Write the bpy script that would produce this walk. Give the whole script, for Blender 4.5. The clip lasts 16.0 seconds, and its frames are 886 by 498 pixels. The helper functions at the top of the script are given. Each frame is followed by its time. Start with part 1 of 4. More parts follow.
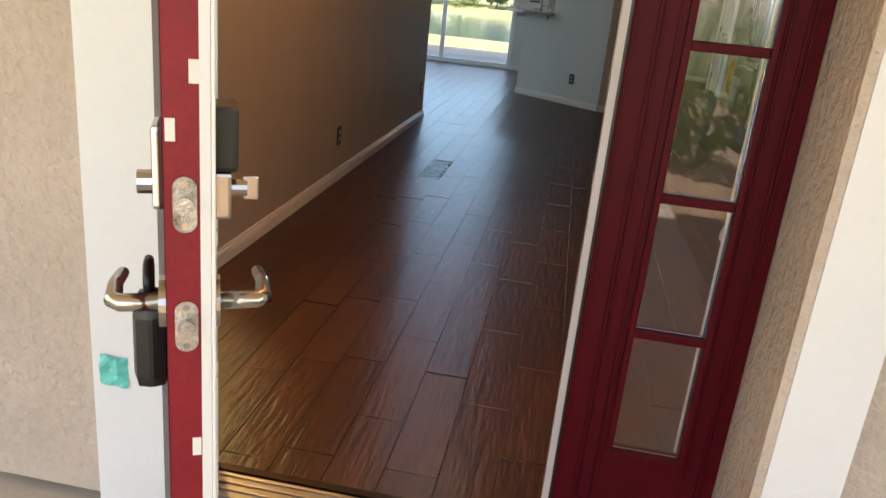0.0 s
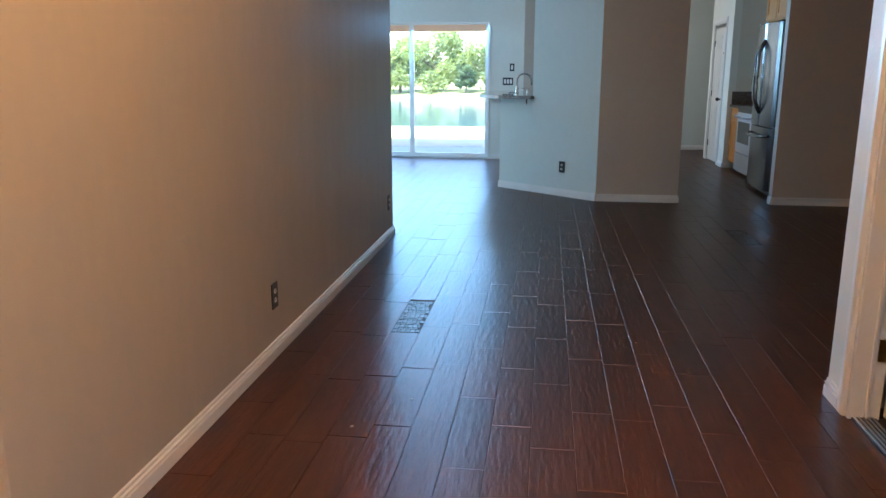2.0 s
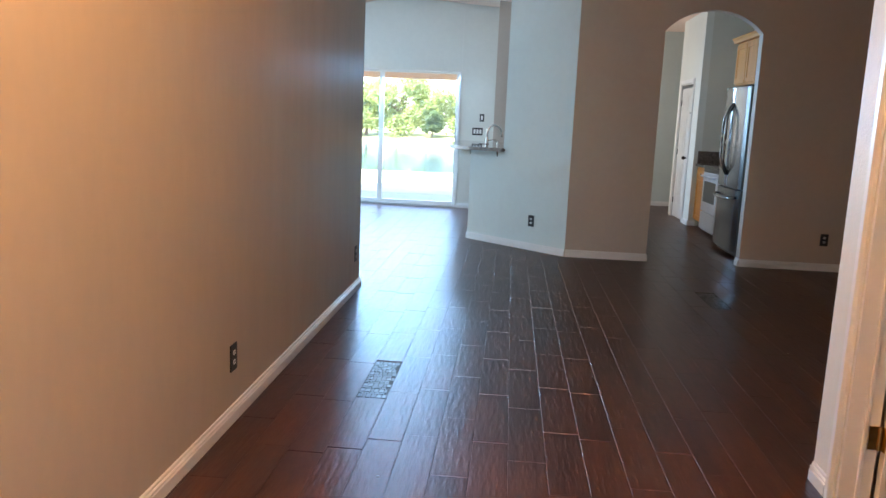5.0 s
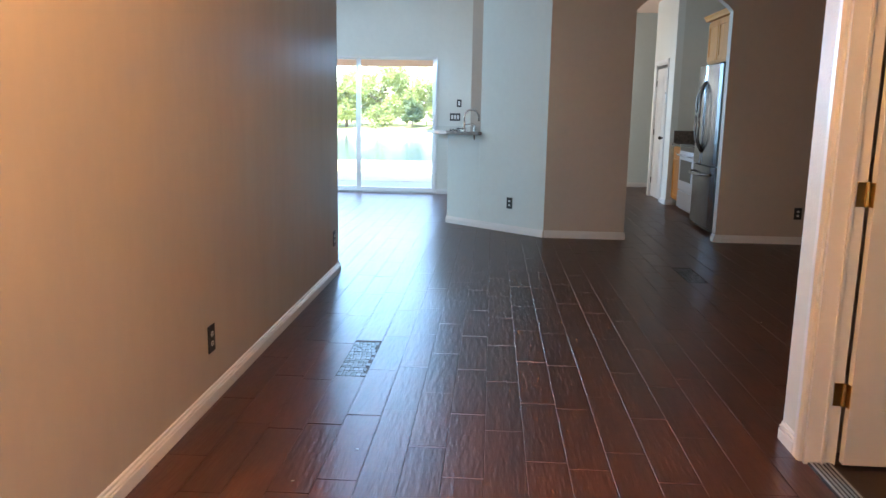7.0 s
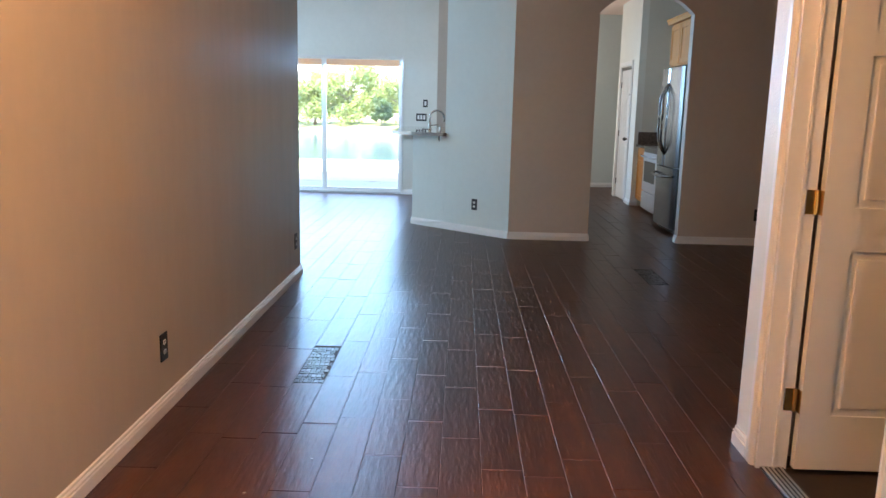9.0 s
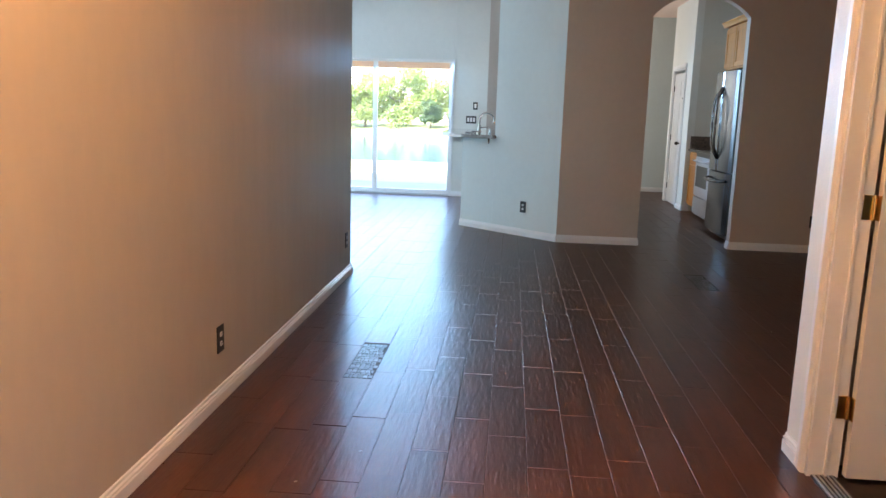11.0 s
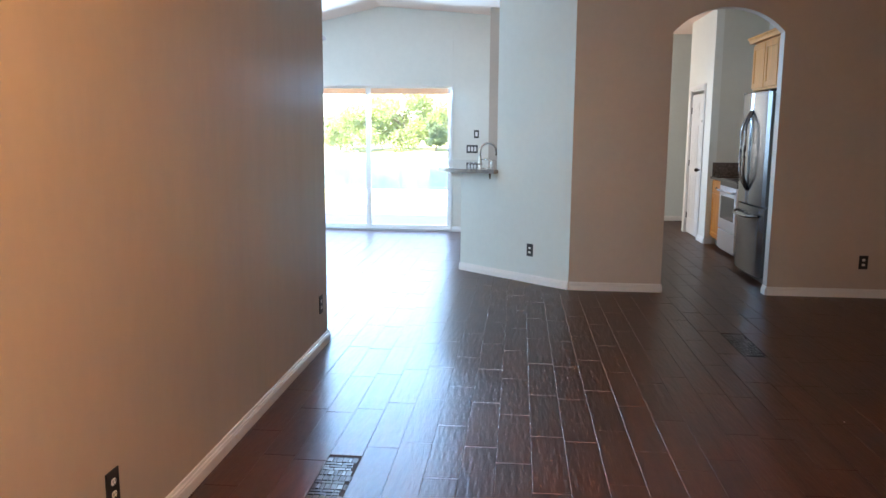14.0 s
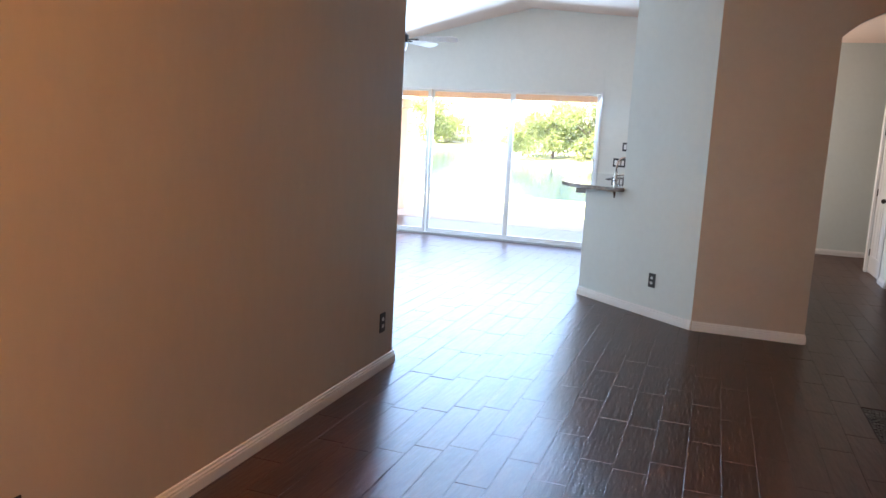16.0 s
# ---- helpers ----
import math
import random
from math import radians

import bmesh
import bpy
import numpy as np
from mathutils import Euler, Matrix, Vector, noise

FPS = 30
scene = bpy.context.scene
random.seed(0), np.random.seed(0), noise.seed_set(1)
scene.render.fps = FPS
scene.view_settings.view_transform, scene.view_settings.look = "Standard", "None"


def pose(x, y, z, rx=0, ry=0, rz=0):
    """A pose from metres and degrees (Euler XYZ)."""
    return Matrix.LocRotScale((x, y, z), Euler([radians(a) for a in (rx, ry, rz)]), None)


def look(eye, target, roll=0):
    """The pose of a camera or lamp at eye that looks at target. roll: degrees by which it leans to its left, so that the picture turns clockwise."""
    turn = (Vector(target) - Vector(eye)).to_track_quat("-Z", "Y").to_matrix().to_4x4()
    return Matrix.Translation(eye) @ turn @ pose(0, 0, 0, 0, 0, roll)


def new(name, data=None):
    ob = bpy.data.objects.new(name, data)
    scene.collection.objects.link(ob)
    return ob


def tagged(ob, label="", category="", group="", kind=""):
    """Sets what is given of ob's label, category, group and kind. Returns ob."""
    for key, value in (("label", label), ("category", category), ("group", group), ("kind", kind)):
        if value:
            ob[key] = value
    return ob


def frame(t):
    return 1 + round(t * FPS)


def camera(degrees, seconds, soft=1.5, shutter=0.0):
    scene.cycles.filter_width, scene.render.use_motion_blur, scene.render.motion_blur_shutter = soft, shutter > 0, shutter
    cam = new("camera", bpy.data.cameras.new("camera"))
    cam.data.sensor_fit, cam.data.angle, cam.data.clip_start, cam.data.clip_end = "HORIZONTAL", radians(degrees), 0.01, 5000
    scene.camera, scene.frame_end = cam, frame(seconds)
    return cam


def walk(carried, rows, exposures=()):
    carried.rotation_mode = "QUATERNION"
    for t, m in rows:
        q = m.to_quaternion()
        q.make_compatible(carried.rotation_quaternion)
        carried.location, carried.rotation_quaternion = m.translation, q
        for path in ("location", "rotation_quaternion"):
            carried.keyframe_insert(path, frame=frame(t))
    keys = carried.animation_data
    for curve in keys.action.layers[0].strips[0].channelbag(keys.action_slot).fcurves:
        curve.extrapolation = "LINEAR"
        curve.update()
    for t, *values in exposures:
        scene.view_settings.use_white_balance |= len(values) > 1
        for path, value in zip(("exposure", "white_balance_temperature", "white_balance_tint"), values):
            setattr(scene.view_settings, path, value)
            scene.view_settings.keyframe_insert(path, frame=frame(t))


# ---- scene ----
cam = camera(60.4, 16.0)
PATH = [
    (0, (-0.058, 0.825, 1.298), (-0.324, 2.696, 0.645), 5.8),
    (0.5, (-0.066, 1.314, 1.329), (-0.336, 3.232, 0.833), 4.9),
    (1, (-0.130, 1.705, 1.333), (-0.428, 3.632, 0.889), 4.1),
    (1.5, (-0.173, 2.009, 1.326), (-0.479, 3.935, 0.883), 2.2),
    (2, (-0.236, 2.264, 1.332), (-0.497, 4.196, 0.884), -0.0),
    (2.5, (-0.291, 2.392, 1.352), (-0.41, 4.343, 0.928), -1.0),
    (3, (-0.311, 2.428, 1.383), (-0.418, 4.39, 1.012), -1.7),
    (3.5, (-0.298, 2.424, 1.383), (-0.413, 4.391, 1.039), -1.0),
    (3.7, (-0.307, 2.419, 1.38), (-0.442, 4.386, 1.044), -0.4),
    (5.8, (-0.329, 2.452, 1.39), (-0.464, 4.419, 1.054), 3.5),
    (6, (-0.335, 2.452, 1.383), (-0.45, 4.42, 1.044), 3.2),
    (6.5, (-0.313, 2.44, 1.372), (-0.413, 4.408, 1.026), 2.2),
    (7, (-0.264, 2.396, 1.332), (-0.386, 4.359, 0.972), 1.0),
    (7.5, (-0.227, 2.389, 1.314), (-0.371, 4.35, 0.949), 0.0),
    (8, (-0.228, 2.349, 1.363), (-0.332, 4.313, 1.003), 0.1),
    (8.2, (-0.219, 2.363, 1.367), (-0.3, 4.329, 1.011), 0.2),
    (10.3, (-0.195, 2.463, 1.353), (-0.229, 4.427, 0.977), 2.1),
    (10.5, (-0.179, 2.424, 1.361), (-0.246, 4.387, 0.986), 2.0),
    (11, (-0.219, 2.376, 1.357), (-0.385, 4.337, 0.998), 1.7),
    (11.5, (-0.348, 2.454, 1.368), (-0.566, 4.413, 1.03), 1.6),
    (12, (-0.364, 2.59, 1.358), (-0.587, 4.551, 1.037), 1.3),
    (12.5, (-0.249, 2.848, 1.455), (-0.441, 4.814, 1.145), 0.7),
    (13, (-0.212, 3.003, 1.479), (-0.368, 4.972, 1.169), 0.2),
    (13.5, (-0.265, 3.225, 1.475), (-0.399, 5.198, 1.173), 0.1),
    (14, (-0.19, 3.375, 1.475), (-0.382, 5.342, 1.169), 0.4),
    (14.5, (0.031, 3.566, 1.497), (-0.267, 5.519, 1.185), 1.1),
    (15, (0.161, 3.738, 1.49), (-0.253, 5.669, 1.175), 2.0),
    (15.5, (0.222, 3.931, 1.497), (-0.309, 5.834, 1.185), 2.8),
    (16, (0.378, 4.045, 1.511), (-0.277, 5.91, 1.207), 3.0),
]
EXPO = [(0, 2.3, 7300, 13), (0.5, 2.65, 6700, 12), (1.0, 3.15, 6350, 11), (1.5, 3.4, 6100, 9), (2.0, 3.35, 5650, 5), (2.5, 3.62, 6200, 11), (3.5, 3.78, 6250, 12), (12, 3.9, 6350, 13), (13, 4.03, 6400, 14), (14, 4.1, 6550, 16), (15, 4.03, 6750, 19), (16, 3.8, 7000, 22)]
walk(cam, [(t, look(eye, target, roll)) for t, eye, target, roll in PATH], EXPO)

# ---- light and exposure ----
SUN_ELEV, SUN_AZ = 64.0, 215.0
world = bpy.data.worlds.new("sky")
scene.world = world
world.use_nodes = True
wt = world.node_tree
sky = wt.nodes.new("ShaderNodeTexSky")
sky.sky_type, sky.sun_disc = "NISHITA", False
sky.sun_elevation, sky.sun_rotation = radians(SUN_ELEV), radians(SUN_AZ)
wt.links.new(sky.outputs[0], wt.nodes["Background"].inputs[0])
wt.nodes["Background"].inputs[1].default_value = 0.15
sun_data = bpy.data.lights.new("sun", "SUN")
sun_data.energy, sun_data.angle, sun_data.color = 3.6, radians(0.5), (1.0, 0.95, 0.87)
sun = new("sun", sun_data)
saz, sel = radians(SUN_AZ), radians(SUN_ELEV)
sun.matrix_world = look((math.sin(saz) * 50, math.cos(saz) * 50, math.tan(sel) * 50), (0, 0, 0))


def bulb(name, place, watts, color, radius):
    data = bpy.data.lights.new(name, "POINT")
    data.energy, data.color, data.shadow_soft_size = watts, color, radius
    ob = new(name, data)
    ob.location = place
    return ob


bulb("room_bulb", (-2.2, 4.3, 2.6), 19, (1.0, 0.66, 0.24), 0.1)
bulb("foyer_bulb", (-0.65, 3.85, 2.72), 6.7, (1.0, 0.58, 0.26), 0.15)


def area_lamp(name, place, target, w, h, watts, color):
    """A w by h area lamp at place, facing target, standing in for daylight."""
    data = bpy.data.lights.new(name, "AREA")
    data.shape, data.size, data.size_y, data.energy, data.color = "RECTANGLE", w, h, watts, color
    ob = new(name, data)
    ob.matrix_world = look(place, target)
    return ob


area_lamp("slider_daylight", (-5.1, 14.50, 1.05), (-5.1, 10, 1.05), 1.9, 1.9, 3.5, (0.60, 0.86, 1.0))
# Added thin strip lamp below the head; strengthens the blue reflection on the floor.
area_lamp("slider_head_strip", (-3.63, 14.535, 2.095), (-3.63, 10, -0.3), 4.86, 0.05, 42, (0.34, 0.64, 1.0))
# Two added fill lamps before solid walls; no window is built behind them.
area_lamp("nook_fill", (-0.27, 15.6, 1.6), (5, 15.2, 1.3), 1.4, 1.2, 4, (1.0, 0.95, 0.86))
area_lamp("living_fill", (-6.46, 11.5, 1.5), (0, 11.5, 1.5), 2.2, 1.3, 3, (0.82, 0.93, 1.0))


# ---- materials ----
def nodes_of(m):
    m.use_nodes = True
    nt = m.node_tree
    return nt, nt.nodes["Principled BSDF"]


def mat(name, color, rough=0.5, metal=0.0, vary=0.12, scale=3.0, bump=0.0, bump_scale=60.0, stretch=(1, 1, 1), spec=0.5, coat=0.0, rand=0.0, fine=None, coat_rough=0.03):
    """Colour with variation at two scales, relief and uneven gloss."""
    m = bpy.data.materials.new(name)
    nt, p = nodes_of(m)
    n, link = nt.nodes.new, nt.links.new
    geo = n("ShaderNodeNewGeometry")
    mp = n("ShaderNodeMapping")
    mp.inputs["Scale"].default_value = stretch
    link(geo.outputs["Position"], mp.inputs[0])
    a, b = n("ShaderNodeTexNoise"), n("ShaderNodeTexNoise")
    a.inputs["Scale"].default_value, b.inputs["Scale"].default_value = scale, fine or scale * 14
    a.inputs["Detail"].default_value = b.inputs["Detail"].default_value = 4
    link(mp.outputs[0], a.inputs["Vector"])
    link(mp.outputs[0], b.inputs["Vector"])
    mix = n("ShaderNodeMath")
    mix.operation = "MULTIPLY_ADD"
    mix.inputs[1].default_value = 0.4
    link(b.outputs[0], mix.inputs[0])
    half = n("ShaderNodeMath")
    half.operation = "MULTIPLY"
    half.inputs[1].default_value = 0.6
    link(a.outputs[0], half.inputs[0])
    link(half.outputs[0], mix.inputs[2])
    val = mix.outputs[0]
    if rand:
        info = n("ShaderNodeObjectInfo")
        add = n("ShaderNodeMath")
        add.operation = "MULTIPLY_ADD"
        add.inputs[1].default_value = rand
        link(info.outputs["Random"], add.inputs[0])
        link(val, add.inputs[2])
        off = n("ShaderNodeMath")
        off.operation = "SUBTRACT"
        off.inputs[1].default_value = rand / 2
        link(add.outputs[0], off.inputs[0])
        val = off.outputs[0]
    ramp = n("ShaderNodeValToRGB")
    e = ramp.color_ramp.elements
    e[0].position, e[1].position = 0.3, 0.7
    e[0].color = (*[c * (1 - vary) for c in color], 1)
    e[1].color = (*[min(1, c * (1 + vary)) for c in color], 1)
    link(val, ramp.inputs[0])
    link(ramp.outputs[0], p.inputs["Base Color"])
    rr = n("ShaderNodeMapRange")
    rr.inputs["To Min"].default_value, rr.inputs["To Max"].default_value = rough * 0.96, min(1, rough * 1.04)
    link(b.outputs[0], rr.inputs["Value"])
    link(rr.outputs[0], p.inputs["Roughness"])
    p.inputs["Metallic"].default_value = metal
    p.inputs["Specular IOR Level"].default_value = spec
    p.inputs["Coat Weight"].default_value = coat
    p.inputs["Coat Roughness"].default_value = coat_rough
    if bump:
        c = n("ShaderNodeTexNoise")
        c.inputs["Scale"].default_value = bump_scale
        c.inputs["Detail"].default_value = 2
        link(mp.outputs[0], c.inputs["Vector"])
        bp = n("ShaderNodeBump")
        bp.inputs["Strength"].default_value = 1.0
        bp.inputs["Distance"].default_value = bump
        link(c.outputs[0], bp.inputs["Height"])
        link(bp.outputs[0], p.inputs["Normal"])
        link(bp.outputs[0], p.inputs["Coat Normal"])
    return m


def glass_mat(name, tint=(1, 1, 1)):
    m = bpy.data.materials.new(name)
    nt, p = nodes_of(m)
    n, link = nt.nodes.new, nt.links.new
    out = nt.nodes["Material Output"]
    tr, gl, mx, fr = n("ShaderNodeBsdfTransparent"), n("ShaderNodeBsdfGlossy"), n("ShaderNodeMixShader"), n("ShaderNodeFresnel")
    tr.inputs[0].default_value = (*tint, 1)
    gl.inputs["Roughness"].default_value = 0.02
    fr.inputs[0].default_value = 1.6
    link(fr.outputs[0], mx.inputs[0])
    link(tr.outputs[0], mx.inputs[1])
    link(gl.outputs[0], mx.inputs[2])
    link(mx.outputs[0], out.inputs[0])
    return m


GREIGE = mat("greige_paint", (0.49, 0.41, 0.34), 0.42, vary=0.05, scale=1.3, bump=0.0014, bump_scale=90)
SHEEN = mat("greige_paint_satin", (0.50, 0.415, 0.33), 0.34, vary=0.05, scale=1.3, bump=0.0006, bump_scale=30, stretch=(1, 1, 0.4), spec=0.35)
AQUA = mat("pale_aqua_paint", (0.60, 0.645, 0.615), 0.5, vary=0.04, scale=1.2, bump=0.0012, bump_scale=90)
CREAM = mat("cream_paint", (0.70, 0.69, 0.63), 0.5, vary=0.04, scale=1.2, bump=0.0012, bump_scale=90)
PUTTY = mat("putty_paint", (0.60, 0.57, 0.49), 0.5, vary=0.04, scale=1.2, bump=0.0012, bump_scale=90)
YELLOW = mat("yellow_paint", (0.78, 0.70, 0.50), 0.55, vary=0.04, scale=1.2, bump=0.0012, bump_scale=90)
CEIL = mat("ceiling_paint", (0.85, 0.66, 0.55), 0.8, vary=0.04, scale=2, bump=0.003, bump_scale=60)
TRIM = mat("white_trim_paint", (0.74, 0.72, 0.70), 0.34, vary=0.03, scale=4, bump=0.0003, bump_scale=40)
DOORWHITE = mat("white_door_paint", (0.72, 0.70, 0.68), 0.28, vary=0.015, scale=3, bump=0.0, bump_scale=60)
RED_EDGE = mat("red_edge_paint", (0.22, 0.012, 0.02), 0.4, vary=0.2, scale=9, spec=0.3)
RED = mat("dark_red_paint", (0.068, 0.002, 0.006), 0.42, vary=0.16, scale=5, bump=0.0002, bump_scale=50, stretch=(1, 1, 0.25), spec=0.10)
# White trim with the porch's shade put into its colour, for the edge post.
SHADED_WHITE = mat("shaded_white_paint", (0.47, 0.42, 0.41), 0.22, vary=0.04, scale=6)
STUCCO = mat("beige_stucco", (0.50, 0.40, 0.32), 0.85, vary=0.12, scale=3, bump=0.013, bump_scale=45)
PEACH = mat("peach_stucco", (0.76, 0.50, 0.35), 0.85, vary=0.08, scale=2, bump=0.006, bump_scale=45)
GROUT = mat("dark_grout", (0.035, 0.022, 0.018), 0.8, vary=0.2, scale=6, bump=0.001)
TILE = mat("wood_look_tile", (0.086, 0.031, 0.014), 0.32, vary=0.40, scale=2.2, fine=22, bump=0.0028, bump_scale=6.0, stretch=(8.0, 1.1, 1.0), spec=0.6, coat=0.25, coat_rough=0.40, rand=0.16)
tile_tan = TILE.node_tree.nodes.new("ShaderNodeCombineXYZ")
tile_tan.inputs[1].default_value = 1.0
TILE.node_tree.links.new(tile_tan.outputs[0], TILE.node_tree.nodes["Principled BSDF"].inputs["Tangent"])
TILE.node_tree.nodes["Principled BSDF"].inputs["Anisotropic"].default_value = 0.93
TILE.node_tree.nodes["Principled BSDF"].inputs["IOR"].default_value = 1.5
# Blue tint paints the cool cast of the window light into the glaze.
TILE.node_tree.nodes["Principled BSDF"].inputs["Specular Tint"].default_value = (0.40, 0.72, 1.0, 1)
GLASSTILE = mat("grey_glass_mosaic", (0.055, 0.05, 0.05), 0.30, vary=0.6, scale=14, bump=0.0006, bump_scale=40, spec=0.5, rand=0.8)
gt = GLASSTILE.node_tree
glass_tan = gt.nodes.new("ShaderNodeCombineXYZ")
glass_tan.inputs[1].default_value = 1.0
gt.links.new(glass_tan.outputs[0], gt.nodes["Principled BSDF"].inputs["Tangent"])
gt.nodes["Principled BSDF"].inputs["Anisotropic"].default_value = 0.9
BLACK = mat("black_plastic", (0.012, 0.011, 0.010), 0.35, vary=0.1)
WHITEP = mat("white_plastic", (0.75, 0.74, 0.71), 0.35, vary=0.03)
SLOT = mat("dark_slot", (0.01, 0.01, 0.01), 0.8)
STEEL = mat("brushed_stainless_steel", (0.20, 0.195, 0.19), 0.26, metal=1.0, vary=0.07, scale=5, stretch=(1, 12, 0.3), bump=0.0002, bump_scale=80)
CHROME = mat("satin_nickel", (0.50, 0.47, 0.44), 0.2, metal=1.0, vary=0.05)
WORN = mat("worn_nickel", (0.42, 0.40, 0.38), 0.34, metal=1.0, vary=0.75, scale=45, bump=0.001, bump_scale=220)
BRASS = mat("brass", (0.66, 0.42, 0.14), 0.28, metal=1.0, vary=0.12, scale=30)
OAK = mat("honey_oak", (0.50, 0.19, 0.024), 0.42, vary=0.22, scale=4, fine=40, stretch=(6, 6, 0.7), bump=0.0006, bump_scale=30)
GRANITE = mat("brown_granite", (0.12, 0.085, 0.065), 0.12, vary=0.65, scale=35, fine=140, coat=0.3)
GRANITE_PALE = mat("grey_granite", (0.26, 0.22, 0.19), 0.05, vary=0.45, scale=30, fine=120, coat=0.3)
WHITEENAMEL = mat("white_enamel", (0.58, 0.60, 0.64), 0.2, vary=0.03)
DARKGLASS = mat("dark_oven_glass", (0.02, 0.022, 0.025), 0.06, vary=0.1)
ALU = mat("aluminium", (0.60, 0.60, 0.60), 0.3, metal=1.0, vary=0.1, scale=12)
sn = SHEEN.node_tree
streak_map, streak, gloss = sn.nodes.new("ShaderNodeMapping"), sn.nodes.new("ShaderNodeTexNoise"), sn.nodes.new("ShaderNodeMapRange")
streak_map.inputs["Scale"].default_value = (1.0, 5.0, 0.35)
streak.inputs["Scale"].default_value, streak.inputs["Detail"].default_value = 1.6, 2
gloss.inputs["From Min"].default_value, gloss.inputs["From Max"].default_value = 0.3, 0.7
gloss.inputs["To Min"].default_value, gloss.inputs["To Max"].default_value = 0.34, 0.46
sn.links.new(sn.nodes["Geometry"].outputs["Position"], streak_map.inputs[0])
sn.links.new(streak_map.outputs[0], streak.inputs["Vector"])
sn.links.new(streak.outputs[0], gloss.inputs["Value"])
sn.links.new(gloss.outputs[0], sn.nodes["Principled BSDF"].inputs["Roughness"])
CONCRETE = mat("pale_concrete", (0.50, 0.44, 0.36), 0.85, vary=0.12, scale=1.2, bump=0.002, bump_scale=50)
GRASS = mat("lawn_grass", (0.20, 0.21, 0.08), 0.9, vary=0.35, scale=0.6, bump=0.02, bump_scale=25)
WATER = mat("lake_water", (0.03, 0.07, 0.09), 0.07, vary=0.2, scale=0.1, bump=0.02, bump_scale=1.2)
LEAF = mat("green_foliage", (0.12, 0.15, 0.045), 0.6, vary=0.35, scale=0.8, rand=0.2)
LEAFDARK = mat("dark_foliage", (0.06, 0.095, 0.035), 0.6, vary=0.4, scale=0.9)
for lm, lc in ((LEAF, (0.38, 0.46, 0.12, 1)), (LEAFDARK, (0.11, 0.17, 0.05, 1))):
    nt = lm.node_tree
    tl, mx = nt.nodes.new("ShaderNodeBsdfTranslucent"), nt.nodes.new("ShaderNodeMixShader")
    tl.inputs[0].default_value = lc
    mx.inputs[0].default_value = 0.4
    nt.links.new(nt.nodes["Principled BSDF"].outputs[0], mx.inputs[1])
    nt.links.new(tl.outputs[0], mx.inputs[2])
    nt.links.new(mx.outputs[0], nt.nodes["Material Output"].inputs[0])
BARK = mat("brown_bark", (0.14, 0.10, 0.07), 0.9, vary=0.3, scale=3, bump=0.02, bump_scale=12, stretch=(1, 1, 0.3))
MULCH = mat("tan_mulch", (0.36, 0.25, 0.16), 0.95, vary=0.9, scale=20, bump=0.03, bump_scale=30)
ROOFM = mat("grey_brown_shingle", (0.20, 0.17, 0.15), 0.9, vary=0.25, scale=4, bump=0.01)
HOUSEM = mat("pale_house_stucco", (0.55, 0.50, 0.45), 0.85, vary=0.08)
SCREEN = mat("white_screen_frame", (0.62, 0.62, 0.62), 0.6)
GLASS = glass_mat("clear_glass")
TEAL = mat("teal_tape", (0.12, 0.55, 0.47), 0.5)
FANWHITE = mat("white_fan_blade", (0.84, 0.80, 0.79), 0.45)
BRONZE = mat("dark_bronze", (0.05, 0.035, 0.028), 0.35, metal=0.8)


# ---- mesh helpers ----
def box_into(bm, x0, x1, y0, y1, z0, z1, bevel=0.0):
    vs = [bm.verts.new((x, y, z)) for x in (x0, x1) for y in (y0, y1) for z in (z0, z1)]
    fs = [bm.faces.new([vs[i] for i in f]) for f in ((0, 1, 3, 2), (4, 6, 7, 5), (0, 4, 5, 1), (2, 3, 7, 6), (0, 2, 6, 4), (1, 5, 7, 3))]
    if bevel:
        es = list({e for f in fs for e in f.edges})
        bmesh.ops.bevel(bm, geom=es, offset=bevel, segments=2, affect="EDGES", profile=0.6)
    return fs


def prism_into(bm, pts, lo, hi, axis="z"):
    """A polygon pulled out along an axis; pts are given in the other two axes."""
    def at(p, h):
        return {"z": (p[0], p[1], h), "y": (p[0], h, p[1]), "x": (h, p[0], p[1])}[axis]
    a = [bm.verts.new(at(p, lo)) for p in pts]
    b = [bm.verts.new(at(p, hi)) for p in pts]
    bm.faces.new(a)
    bm.faces.new(b[::-1])
    n = len(pts)
    for i in range(n):
        bm.faces.new((a[i], b[i], b[(i + 1) % n], a[(i + 1) % n]))
    bmesh.ops.recalc_face_normals(bm, faces=bm.faces)


def rod_into(bm, a, b, r, r2=None, seg=12):
    a, b = Vector(a), Vector(b)
    m = Matrix.Translation((a + b) / 2) @ (b - a).to_track_quat("Z", "Y").to_matrix().to_4x4()
    bmesh.ops.create_cone(bm, cap_ends=True, segments=seg, radius1=r, radius2=r if r2 is None else r2, depth=(b - a).length, matrix=m)


def tube_into(bm, pts, r, seg=10):
    pts = [Vector(p) for p in pts]
    rings = []
    for i, p in enumerate(pts):
        d = (pts[min(i + 1, len(pts) - 1)] - pts[max(i - 1, 0)]).normalized()
        q = d.to_track_quat("Z", "Y")
        rr = r[i] if isinstance(r, (list, tuple)) else r
        rings.append([bm.verts.new(p + q @ Vector((rr * math.cos(2 * math.pi * k / seg), rr * math.sin(2 * math.pi * k / seg), 0))) for k in range(seg)])
    for u, v in zip(rings, rings[1:]):
        for k in range(seg):
            bm.faces.new((u[k], u[(k + 1) % seg], v[(k + 1) % seg], v[k]))
    bm.faces.new(rings[0][::-1])
    bm.faces.new(rings[-1])


